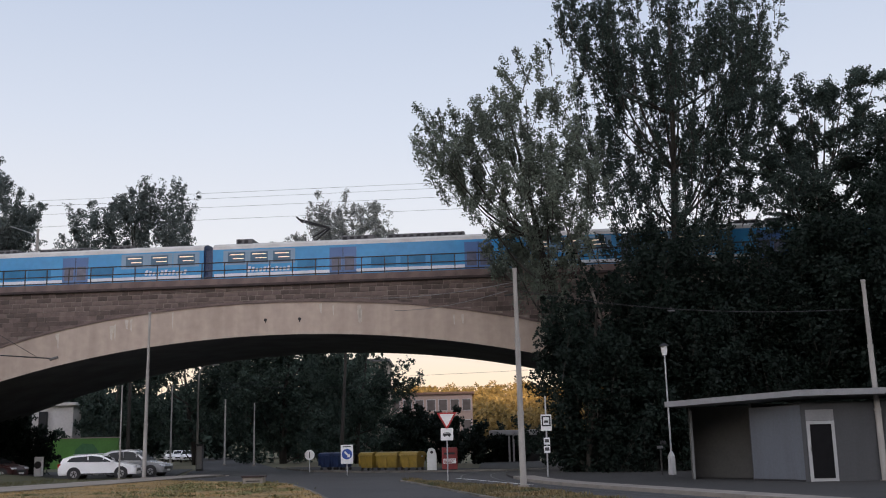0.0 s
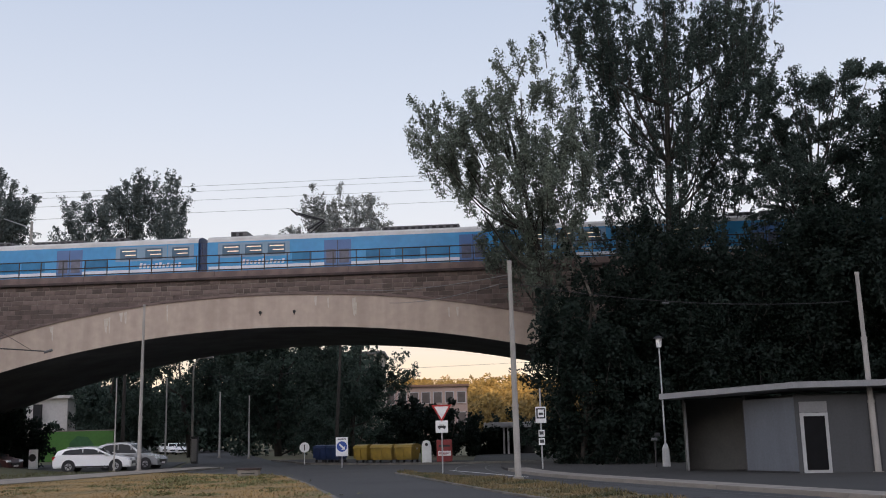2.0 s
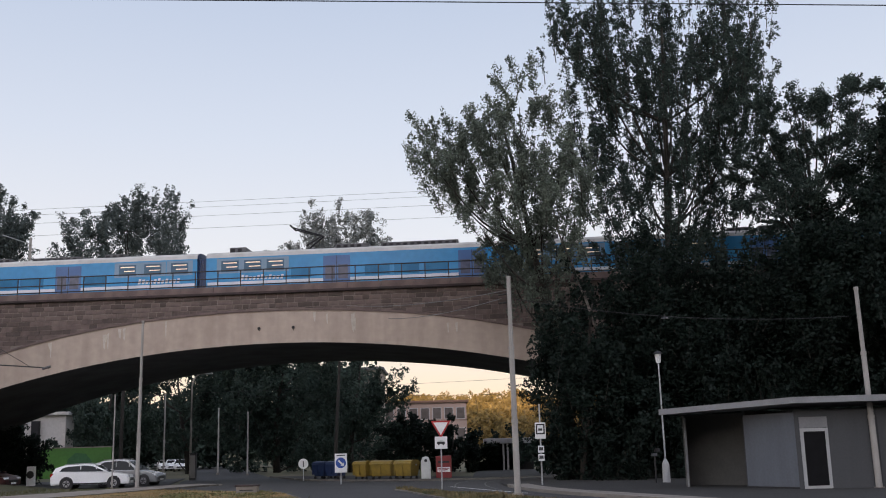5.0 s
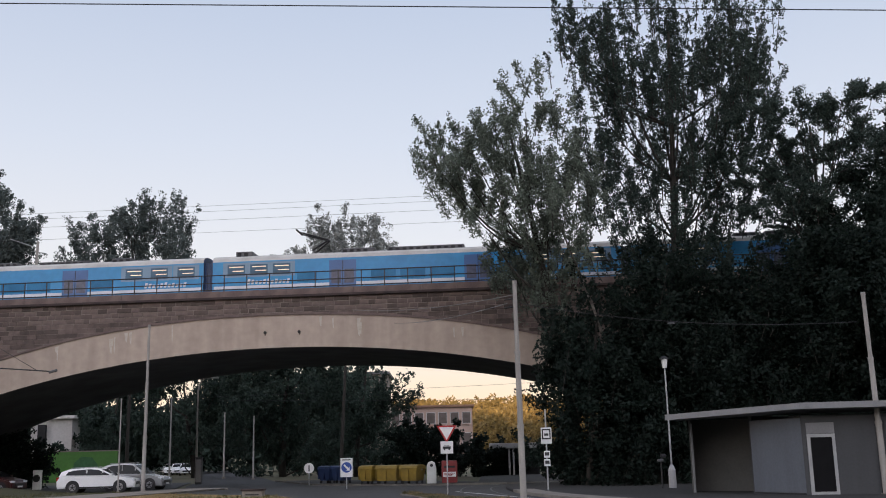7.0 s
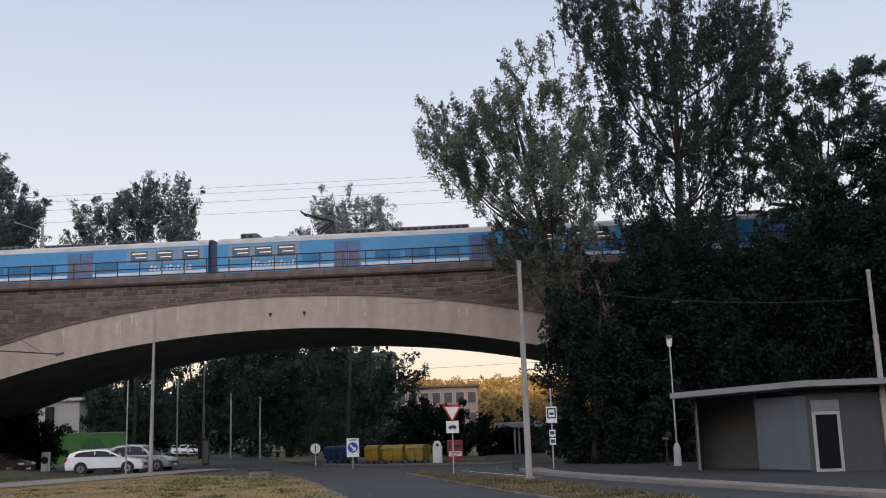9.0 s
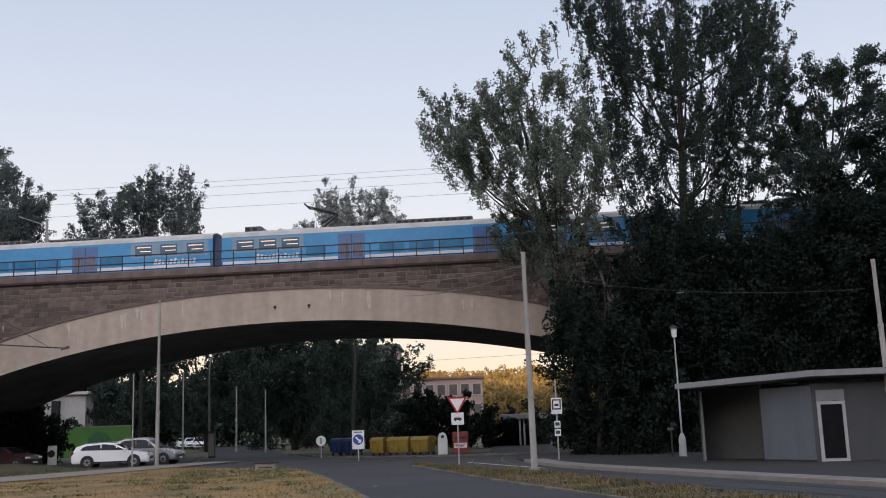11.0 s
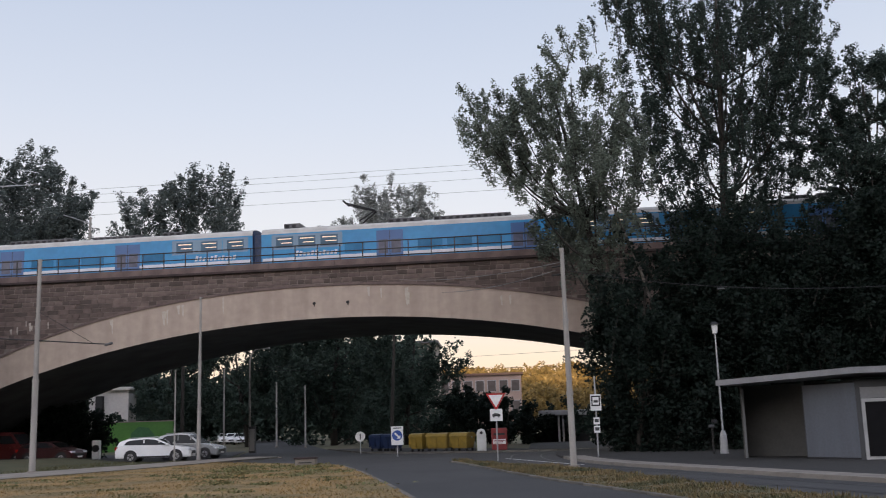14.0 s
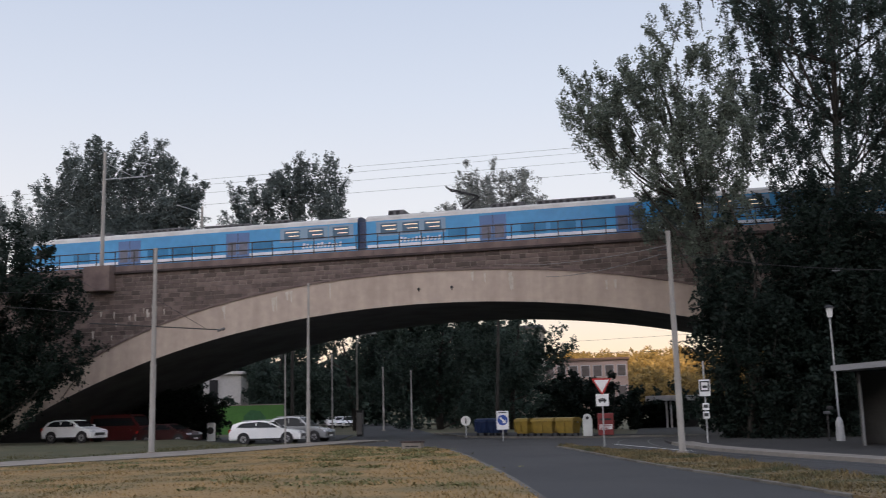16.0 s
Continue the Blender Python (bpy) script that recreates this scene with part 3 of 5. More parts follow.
for k in range(16):
    x, z = rng.uniform(-32.5, -26.5), rng.uniform(6.6, 8.6)
    if z > extrados(x) + 0.7:
        ln, ww = rng.uniform(0.25, 0.7), rng.uniform(0.03, 0.09)
        part("lime_stain", prism([(x - ww, z), (x + ww * 0.8, z + 0.05), (x + ww * 0.5, z - ln), (x - ww * 0.3, z - ln * 0.85)], -0.055, -0.03), M_STREAK, bridge)
# box corbel that carries the catenary mast
part("mast_corbel", B(-32.35, -30.45, -0.75, 0.2, 9.8, 11.42, 0.04), M_BAND, bridge, "grey concrete corbel box under a mast")

# spandrel stones, course by course
stone_mesh = {}


def stone_piece(w, h):
    key = (round(w, 1), round(h, 2))
    if key not in stone_mesh:
        bm = B(-key[0] / 2 + 0.012, key[0] / 2 - 0.012, -0.035, 0.06, -key[1] / 2 + 0.012, key[1] / 2 - 0.012)
        es = [e for e in bm.edges if all(v.co.y < 0 for v in e.verts)]
        bmesh.ops.bevel(bm, geom=es, offset=0.018, segments=1, affect="EDGES")
        me = bpy.data.meshes.new("stone")
        bm.to_mesh(me)
        bm.free()
        me.materials.append(M_STONE)
        stone_mesh[key] = me
    return stone_mesh[key]


srng = random.Random(11)
rest_v, rest_f, singles = [], [], 0
COURSE = 0.28
for row in range(int(COPE / COURSE)):
    z1 = COPE - 0.13 - row * COURSE
    z0 = z1 - COURSE
    s = -47.0 + srng.uniform(0, 0.5)
    while s < 13:
        w = round(srng.choice((0.4, 0.5, 0.6, 0.7, 0.9)), 1)
        lo0, lo1 = (extrados(s) + 0.10 if -40 < s else 0), (extrados(s + w) + 0.10 if -40 < s + w else 0)
        if min(lo0, lo1) < z1 - 0.06:
            if max(lo0, lo1) <= z0 and singles < 290 and -36 < s < 8:
                ob = new("stone", stone_piece(w, COURSE))
                ob.parent = bridge
                ob.matrix_basis = Matrix.Translation((s + w / 2, srng.uniform(-0.012, 0.012), (z0 + z1) / 2))
                singles += 1
            else:
                a, b = s + 0.012, s + w - 0.012
                za, zb = max(z0 + 0.012, lo0), max(z0 + 0.012, lo1)
                zt = z1 - 0.012
                if za < zt and zb < zt:
                    y, n = -0.035 + srng.uniform(-0.012, 0.012), len(rest_v)
                    rest_v += [(a, y, za), (b, y, zb), (b, y, zt), (a, y, zt), (a, 0.06, za), (b, 0.06, zb), (b, 0.06, zt), (a, 0.06, zt)]
                    rest_f += [(n, n + 1, n + 2, n + 3), (n, n + 4, n + 5, n + 1), (n + 1, n + 5, n + 6, n + 2), (n + 2, n + 6, n + 7, n + 3), (n + 3, n + 7, n + 4, n)]
        s += w
ob = raw("stone_filling", rest_v, rest_f, M_STONES, bridge, "stones cut along the arch")
ob["kind"] = "stuff"

# railing
railing = thing("bridge_railing", BR, "dark iron pipe railing along the bridge parapet", "railing")
for z in (11.52, 11.93, 12.40):
    part("rail", R((-60, 0.12, z), (45, 0.12, z), 0.034, n=8), M_IRON, railing)
post = part("post", B(-0.026, 0.026, 0.095, 0.145, COPE, 12.40), M_IRON, railing)
post.matrix_basis = Matrix.Translation((-58, 0, 0))
for i in range(1, 74):
    ob = new("post", post.data)
    ob.parent, ob.matrix_basis = railing, Matrix.Translation((-58 + 1.37 * i, 0, 0))

# catenary mast and wires over the track
mast = thing("catenary_mast", BR @ pose(-31.3, -0.3, 11.42), "tall grey steel catenary mast with a side arm", "mast")
part("pole", R((0, 0, 0), (0, 0, 7.6), 0.14, 0.10), M_POLE, mast)
part("arm", R((0, 0, 5.75), (2.6, 1.6, 6.15), 0.04), M_STEEL, mast)
part("stay", R((0, 0, 6.9), (1.6, 1.0, 6.0), 0.02), M_STEEL, mast)
part("insulator", R((2.3, 1.42, 6.1), (2.6, 1.6, 6.15), 0.07), M_BOXG, mast)
far_mast = thing("catenary_mast", BR @ pose(-30.7, 12.0, 11.3), "tall grey steel catenary mast with a side arm", "mast")
part("pole", R((0, 0, 0), (0, 0, 6.4), 0.13, 0.09), M_POLE, far_mast)
part("arm", R((0, 0, 5.9), (0.4, -4.6, 5.6), 0.04), M_STEEL, far_mast)


def wire(name, a, b, sag, r, label, n=14, group="", cat="wire"):
    a, b = Vector(a), Vector(b)
    pts = [a.lerp(b, i / n) - Vector((0, 0, sag * 4 * (i / n) * (1 - i / n))) for i in range(n + 1)]
    v, f = tube(pts, [r] * len(pts), 5)
    return tagged(raw(name, v, f, M_WIRE), label, cat, group)


for z, sag in ((18.75, 0.3), (17.72, 0.25), (16.66, 0.03)):
    wire("catenary_wire", BR @ Vector((-75, 6.9, z)), BR @ Vector((60, 6.9, z)), sag, 0.009, "thin dark overhead wire above the railway", 20, "railway wires")
wire("catenary_wire", BR @ Vector((-75, 2.9, 17.25)), BR @ Vector((60, 2.9, 17.25)), 0.2, 0.008, "thin dark overhead wire above the railway", 20, "railway wires")


# ---------- train ----------
def train_car(s0, s1, front=0, panto=None, highs=(), lows=(), doors=(), roofs=()):
    """One carriage from s0 to s1 on the far track; front: -1 or 1 where it has a cab."""
    L = s1 - s0
    car = thing("train_carriage", BR @ pose(s0, 6.9, RAIL), "sky-blue electric train carriage with a pale grey roof", "train", "train carriages")
    half, zb, zs = 1.40, 0.38, 3.02
    prof = [(-half + 0.06, zb), (-half, zb + 0.3), (-half, zs), (-half + 0.05, zs + 0.22), (-half + 0.25, zs + 0.36), (-0.6, zs + 0.5), (0, zs + 0.53),
            (0.6, zs + 0.5), (half - 0.25, zs + 0.36), (half - 0.05, zs + 0.22), (half, zs), (half, zb + 0.3), (half - 0.06, zb)]

    def shell(name, lo, hi, mat, label):
        """A band of the body's skin between two places of its cross-section, raked where the cab is."""
        v, f = [], []
        stations = [0, 0.02, 1.2, 2.6, L - 2.6, L - 1.2, L - 0.02, L]
        for x in stations:
            for (y, z) in prof[lo:hi]:
                q = (z - zb) / 3.2
                xx = x
                if front < 0 and x < 2.6:
                    xx = x + (1 - x / 2.6) * 1.9 * q ** 1.3
                if front > 0 and x > L - 2.6:
                    xx = x - (1 - (L - x) / 2.6) * 1.9 * q ** 1.3
                end = (front < 0 and x < 0.03) or (front > 0 and x > L - 0.03)
                v.append((xx, y * (0.86 if end else 1), z))
        k = hi - lo
        for i in range(len(stations) - 1):
            for j in range(k - 1):
                f.append((i * k + j, (i + 1) * k + j, (i + 1) * k + j + 1, i * k + j + 1))
        return raw(name, v, f, mat, car, label)

    shell("side_panel", 0, 3, M_BLUE, "glossy sky-blue side")
    shell("roof", 2, 11, M_TROOF, "pale grey curved roof")
    shell("side_panel", 10, 13, M_BLUE, "glossy sky-blue side")
    for x, sgn in ((0, -1), (L, 1)):
        o = [(y * (0.86 if front == sgn else 1), z) for y, z in prof]
        vv = [(x - sgn * (1.9 * ((z - zb) / 3.2) ** 1.3 if front == sgn else 0), y, z) for y, z in o]
        raw("end_wall", vv, [tuple(range(len(vv)))], M_TWHITE if front == sgn else M_DBLUE, car)
    part("underframe", B(0.6, L - 0.6, -1.2, 1.2, 0.15, 0.45), M_DARK, car)
    for x in (3.2, 5.6, L - 5.6, L - 3.2):
        w = part("wheel", R((x, -0.85, 0.43), (x, -0.65, 0.43), 0.43, n=20), M_DARK, car)
    yf = -half

    def plate(name, x0, x1, z0, z1, mat, parent=car, proud=0.012, label=""):
        return part(name, B(x0, x1, yf - proud, yf + 0.03, z0, z1), mat, parent, label)

    a, b = (2.3 if front < 0 else 0.1), (L - 2.3 if front > 0 else L - 0.1)
    plate("skirt_stripe", a - (1.6 if front < 0 else 0), b + (1.6 if front > 0 else 0), 1.16, 1.42, M_TWHITE, proud=0.006, label="white stripe along the lower side")
    for x in highs:
        plate("window_surround", x - 0.3, x + 1.45, 1.98, 2.94, M_TBAND, proud=0.007 + 0.001 * (highs.index(x) % 2), label="pale grey-blue window band")
        w = plate("window", x, x + 1.15, 2.08, 2.80, M_TWIN, label="tinted saloon window")
        plate("lamp_strip", x + 0.12, x + 1.05, 2.62, 2.68, M_TLIT, w, 0.016, "lit ceiling lamp seen in the window")
        plate("lamp_strip", x + 0.34, x + 1.07, 2.36, 2.41, M_TLIT, w, 0.016)
    for x, w in lows:
        plate("window", x, x + w, 1.52, 2.20, M_TWINL, label="tinted low window")
    for x in doors:
        d = plate("door", x, x + 1.75, 0.75, 2.86, M_DOOR, proud=0.010, label="grey-blue double door")
        for k in (0.14, 0.98):
            plate("door_window", x + k, x + k + 0.62, 1.35, 2.25, M_TDW, d, 0.016)
        plate("door_gap", x + 0.86, x + 0.90, 0.75, 2.86, M_BLACK, d, 0.015)
    # white lettering too small to read: plain bars
    for k in range(11 if highs else 0):
        x0, h = highs[0] + 1.3 + k * 0.26, 0.34 if k in (0, 5) else 0.22 + 0.07 * (k % 3 == 1)
        part("lettering_bar", prism([(x0, 1.50), (x0 + 0.17, 1.50), (x0 + 0.17 + 0.2 * h, 1.50 + h), (x0 + 0.2 * h, 1.50 + h)], yf - 0.009, yf + 0.02), M_TWHITE, car)
    if front:
        x0 = 1.55 if front < 0 else L - 3.0
        part("cab_window", prism([(x0 + 0.15, 2.0), (x0 + 1.35, 2.0), (x0 + 1.35, 2.68), (x0 + (0.5 if front < 0 else 0.15), 2.68)], yf - 0.014, yf + 0.02), M_CGLASS, car, "dark slanted cab side window")
    for x, w, h in roofs:
        e = part("roof_unit", B(x, x + w, -0.95, 0.9, zs + 0.36, zs + 0.44 + h, 0.04), M_BOXG, car, "dark equipment box on the roof")
        for k in range(int(w / 0.45)):
            part("grille_bar", B(x + 0.1 + k * 0.45, x + 0.36 + k * 0.45, -0.965, -0.93, zs + 0.42, zs + 0.36 + h), M_DARK, e)
    if panto:
        pg = part("pantograph", R((panto, -0.5, zs + 0.75), (panto, 0.5, zs + 0.75), 0.05), M_BOXG, car, "raised single-arm pantograph")
        for y in (-0.45, 0.45):
            part("foot", R((panto - 0.5, y, zs + 0.45), (panto - 0.5, y, zs + 0.8), 0.05), M_BOXG, pg)
            part("arm_rod", R((panto, y, zs + 0.75), (panto + 1.0, y * 0.4, zs + 1.45), 0.055), M_DARK, pg)
            part("arm_rod", R((panto + 1.0, y * 0.4, zs + 1.45), (panto - 1.0, y * 0.8, zs + 2.05), 0.045), M_DARK, pg)
        part("contact_bow", R((panto - 1.0, -0.8, zs + 2.08), (panto - 1.0, 0.8, zs + 2.08), 0.06), M_DARK, pg)
    return car


GAP1, GAP2, CARL = -15.6, 11.25, 26.45
train_car(GAP1 - CARL - 0.3, GAP1 - 0.3, -1, None, (21.2, 22.9, 24.7), ((10.9, 1.6), (12.7, 1.6), (14.5, 1.6), (18.9, 1.4), (5.0, 1.3)), (8.6, 16.9),
          ((5, 2.6, 0.18), (9, 4.5, 0.2), (15, 3.5, 0.15), (20, 1.4, 0.2)))
train_car(GAP1 + 0.3, GAP2 - 0.3, 0, 6.4, (1.0, 2.5, 4.0, 20.6, 22.4, 24.2), ((10.4, 1.6), (12.3, 1.6), (14.2, 1.6), (5.6, 1.3), (18.6, 1.3)), (7.7, 16.4),
          ((1.4, 1.1, 0.3), (8.4, 2.2, 0.24), (11.4, 5.0, 0.22), (19.0, 3.8, 0.28)))
train_car(GAP2 + 0.3, GAP2 + 0.3 + CARL, 1, None, (1.0, 2.5, 4.0, 22.6), ((10.5, 1.6), (12.4, 1.6), (14.3, 1.6), (20.4, 1.4)), (7.7, 17.6),
          ((6.5, 1.4, 0.2), (8.4, 5.6, 0.25), (14.4, 2.4, 0.25), (17.5, 1.4, 0.22), (20, 3, 0.2)))
for g in (GAP1, GAP2):
    gang = thing("gangway_bellows", BR @ pose(g, 6.9, RAIL), "dark folded rubber gangway between carriages", "gangway", "gangways")
    for k in range(6):
        part("fold", B(-0.3 + k * 0.1, -0.22 + k * 0.1, -1.15, 1.15, 0.6, 3.05), M_DBLUE, gang)

# earth bank under the trees beside the arch; their shade is put into its colour
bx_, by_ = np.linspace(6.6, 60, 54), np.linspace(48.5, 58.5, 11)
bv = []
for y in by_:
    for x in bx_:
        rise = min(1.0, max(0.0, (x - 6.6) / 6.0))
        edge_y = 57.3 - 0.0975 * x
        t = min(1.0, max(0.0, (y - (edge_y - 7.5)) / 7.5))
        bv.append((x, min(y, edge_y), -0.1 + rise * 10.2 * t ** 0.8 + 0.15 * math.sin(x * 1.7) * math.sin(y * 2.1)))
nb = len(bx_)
tagged(raw("railway_bank", bv, [(j * nb + i, j * nb + i + 1, (j + 1) * nb + i + 1, (j + 1) * nb + i) for j in range(10) for i in range(nb - 1)], M_BANK, smooth=True), "ivy-dark earth bank beside the arch, tree shade put into its colour", "bank", kind="structure")


# ---------- trees ----------
PER_TWIG = 26


def tree(name, base, trunk, lobes, depth, leaves, leaf, mat, label, seed, clump=0.75, bark=M_BARK, tall=1.0, cat="tree", sprays=1.0, grow=1.0, drop=0.0):
    """A tree from its crown's lobes (x, z, width radius, height radius): a trunk, limbs to each lobe, and leaves in clumps."""
    rng = np.random.default_rng(seed)
    bx, by = base
    root = thing(name, pose(bx, by, -0.06), label, cat)
    vs, fs = [], []

    def add(v, f):
        k = len(vs)
        vs.extend(v)
        fs.extend(tuple(i + k for i in q) for q in f)

    lobes = [(x, z - drop, rx * grow, rz * grow) for x, z, rx, rz in lobes]
    top = max(z + 0.5 * rz for x, z, rx, rz in lobes)
    mid = np.mean([x for x, z, rx, rz in lobes]) - bx
    stem = [(mid * (t ** 1.6) + 0.15 * math.sin(5 * t + seed), 0.12 * math.sin(4 * t + seed), t * top * 0.92) for t in np.linspace(0, 1, 9)]
    raw("trunk", *tube(stem, [trunk * (1 - 0.9 * t) + 0.03 for t in np.linspace(0, 1, 9)], 9), bark, root, smooth=True)
    area = np.array([rx * rz for x, z, rx, rz in lobes])
    low = min(z - rz for x, z, rx, rz in lobes)
    fork = np.array(stem[min(8, int(8 * max(0.1, low / top) * 0.8))])
    lift, stray, flat = (0.9, 0.22, 1.0) if tall > 1.3 else (0.35, 0.45, 1.0) if tall > 0.8 else (0.0, 0.3, 0.35)

    def unit(a):
        return a / np.maximum(np.linalg.norm(a, axis=-1), 1e-6)[..., None]

    centres = []
    for (x, z, rx, rz), share in zip(lobes, area / area.sum()):
        oy = rng.uniform(-0.5, 0.5) * depth
        c = np.array([x - bx, oy, z + 0.06])
        h0 = min(max(0.12, (z - 1.3 * rz) / top), 0.85)
        s = np.array(stem[min(8, int(h0 * 8))])
        bend = (s + c) / 2 + np.array([0, 0, -0.12 * np.linalg.norm(c - s)])
        line = curve([tuple(s), tuple(bend), tuple(c)], 4)
        raw("limb", *tube(line, list(np.linspace(max(0.03, trunk * 0.26), 0.02, len(line))), 6), bark, root, smooth=True)
        ext_ = np.array([rx, max(rx, depth * 0.5), rz])
        twigs = max(8, int(leaves * share / PER_TWIG))
        boughs = max(3, int(twigs / 15 * sprays))
        d = unit(rng.normal(size=(boughs, 3)))
        mid_ = c + d * ext_ * (rng.uniform(0.05, 1, boughs) ** 0.38)[:, None] * 1.06
        way = unit(mid_ - fork) * np.array([1, 0.8, flat])
        way = way + np.array([0, 0, lift]) + rng.normal(size=(boughs, 3)) * stray
        way[:, 2] = np.maximum(way[:, 2], 0.12)
        way = unit(way)
        long_ = clump * rng.uniform(2.2, 4.6, boughs) * min(1.0, 0.45 + 0.3 * rz) * (1.45 if tall > 1.7 else 1.0)
        for m_, w_, l_ in zip(mid_, way, long_):
            k = max(4, int(rng.normal(twigs / boughs, 0.2 * twigs / boughs)))
            t = rng.uniform(-0.55, 0.45, k)
            grow_ = unit(w_ * 0.8 + rng.normal(size=(k, 3)) * 0.55 * np.array([1, 1, 0.45 + 0.55 * flat]) + np.array([0, 0, 0.15 * lift]))
            at = m_ + w_ * (t * l_)[:, None]
            size = clump * rng.uniform(0.55, 1.35, k) * (1.1 - 0.7 * np.abs(t + 0.15))
            u_ = rng.uniform(0.15, 1.0, (k, PER_TWIG))
            off = np.clip(rng.normal(size=(k, PER_TWIG, 3)), -1.8, 1.8) * (size[:, None] * ((0.22 if tall > 1.7 else 0.26) - 0.15 * u_ ** 2))[:, :, None] * np.array([1, 1, 0.5 + 0.5 * flat])
            pts = at[:, None] + grow_[:, None] * (u_ * size[:, None])[:, :, None] + off
            centres.append(pts.reshape(-1, 3))
            tail = m_ - w_ * l_ * 0.6
            add(*tube([tuple(tail), tuple(m_ - w_ * l_ * 0.2), tuple(m_ + w_ * l_ * 0.42)], [min(0.03, trunk * 0.09), min(0.02, trunk * 0.06), 0.005], 4))
    pos = np.concatenate(centres)
    pos = pos[pos[:, 2] > 0.1]
    k = len(pos)
    u = rng.normal(size=(k, 3))
    u /= np.linalg.norm(u, axis=1)[:, None]
    w = np.cross(u, rng.normal(size=(k, 3)))
    w /= np.linalg.norm(w, axis=1)[:, None]
    ln = leaf * rng.uniform(0.6, 1.35, k)[:, None]
    c4 = np.stack([pos - u * ln * 0.6, pos + w * ln * 0.36 - u * ln * 0.05, pos + u * ln * 0.6, pos - w * ln * 0.36 - u * ln * 0.05], axis=1)
    quads("crown", c4, mat, root)
    raw("branchwork", vs, fs, bark, root)["kind"] = "stuff"
    return root


tree("poplar", (6.9, 52), 0.30, ((0.7, 18.3, 1.8, 2.0), (0.9, 15.8, 1.5, 1.4), (0.0, 16.9, 1.2, 1.2), (2.2, 17.0, 1.6, 1.6), (3.4, 18.3, 1.6, 1.5), (2.4, 19.0, 1.7, 1.5), (4.9, 20.1, 1.8, 2.1), (6.5, 18.0, 1.8, 2.4), (3.2, 15.9, 2.4, 2.3), (5.6, 14.9, 2.4, 2.4), (3.7, 11.9, 1.4, 1.4), (6.4, 12.2, 1.9, 2.2), (2.5, 13.4, 1.2, 0.8), (4.8, 12.4, 2.0, 1.9), (5.6, 9.6, 1.7, 2.2), (7.4, 15.2, 1.5, 2.2)),
     3.4, 92000, 0.106, M_LEAFL, "tall leaning poplar, green leaves paled for backlight and haze", 21, 0.56, drop=0.35)
tree("poplar", (13.6, 57), 0.34, ((9.6, 24.6, 1.5, 3.0), (8.2, 25.4, 1.3, 2.2), (7.5, 24.6, 0.8, 1.3), (9.2, 22.0, 1.4, 2.2), (11.3, 25.5, 1.7, 4.1), (13.6, 27.2, 1.6, 4.8), (16.6, 26.8, 1.6, 4.6), (18.9, 25.6, 1.6, 3.4), (19.8, 26.4, 1.0, 2.0), (12.2, 20.0, 2.2, 3.8), (16.6, 20.4, 1.9, 3.6), (10.2, 18.8, 1.5, 2.8), (12.9, 16.4, 2.0, 2.2), (18.6, 21.0, 1.4, 2.5), (10.7, 14.8, 1.4, 1.8), (16.6, 16.4, 1.8, 1.9), (11.2, 22.4, 1.6, 2.8), (13.6, 23.0, 1.5, 3.2), (17.2, 23.4, 1.5, 2.8), (15.2, 17.2, 1.3, 2.4), (12.9, 13.0, 2.0, 2.2), (11.0, 12.0, 1.4, 1.8), (15.4, 14.6, 1.5, 1.2), (18.2, 16.6, 1.5, 1.8), (14.6, 20.0, 1.4, 3.0), (15.2, 25.0, 1.0, 4.0), (9.2, 16.6, 1.2, 1.8), (16.9, 12.8, 1.5, 1.1), (14.0, 12.0, 1.3, 1.0), (18.8, 23.0, 1.2, 1.8), (16.4, 18.4, 1.6, 1.8), (17.6, 19.4, 1.3, 1.8)),
     4.4, 196000, 0.108, M_LEAF, "very tall dark poplar with upright feathery limbs", 22, 0.58, tall=1.8)
tree("acacia", (20.5, 53), 0.30, ((19.2, 17.6, 1.9, 1.2), (21.2, 19.0, 1.9, 0.9), (23.3, 19.7, 1.6, 0.8), (20.6, 16.2, 2.4, 1.3), (23.3, 16.6, 1.8, 1.6), (18.2, 15.0, 2.0, 0.9), (22.0, 13.9, 2.5, 1.3), (19.6, 13.6, 1.6, 0.8), (17.6, 17.0, 1.6, 0.9), (22.2, 17.8, 1.8, 0.8), (18.6, 16.0, 1.5, 1.0), (20.0, 14.6, 2.2, 1.2), (17.9, 18.4, 1.5, 0.6), (19.6, 19.3, 1.6, 0.6), (22.2, 20.2, 1.7, 0.6), (18.8, 14.2, 1.8, 1.0), (21.2, 15.4, 2.0, 1.0), (23.6, 18.4, 1.8, 1.0), (20.8, 17.2, 2.0, 0.8), (20.6, 12.9, 1.6, 0.7), (17.8, 19.4, 1.5, 0.6), (20.0, 20.1, 1.7, 0.6), (22.2, 20.4, 1.6, 0.6), (23.8, 20.0, 1.4, 0.7)),
     4.0, 80000, 0.11, M_LEAF, "airy acacia with fine green leaves on thin branches", 23, 0.6, tall=0.5, grow=1.1)
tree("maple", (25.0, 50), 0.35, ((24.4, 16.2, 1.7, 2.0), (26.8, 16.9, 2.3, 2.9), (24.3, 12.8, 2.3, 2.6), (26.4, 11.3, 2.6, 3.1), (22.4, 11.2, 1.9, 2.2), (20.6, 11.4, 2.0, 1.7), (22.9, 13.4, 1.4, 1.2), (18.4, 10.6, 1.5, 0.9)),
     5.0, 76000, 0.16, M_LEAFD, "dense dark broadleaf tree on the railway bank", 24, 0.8)
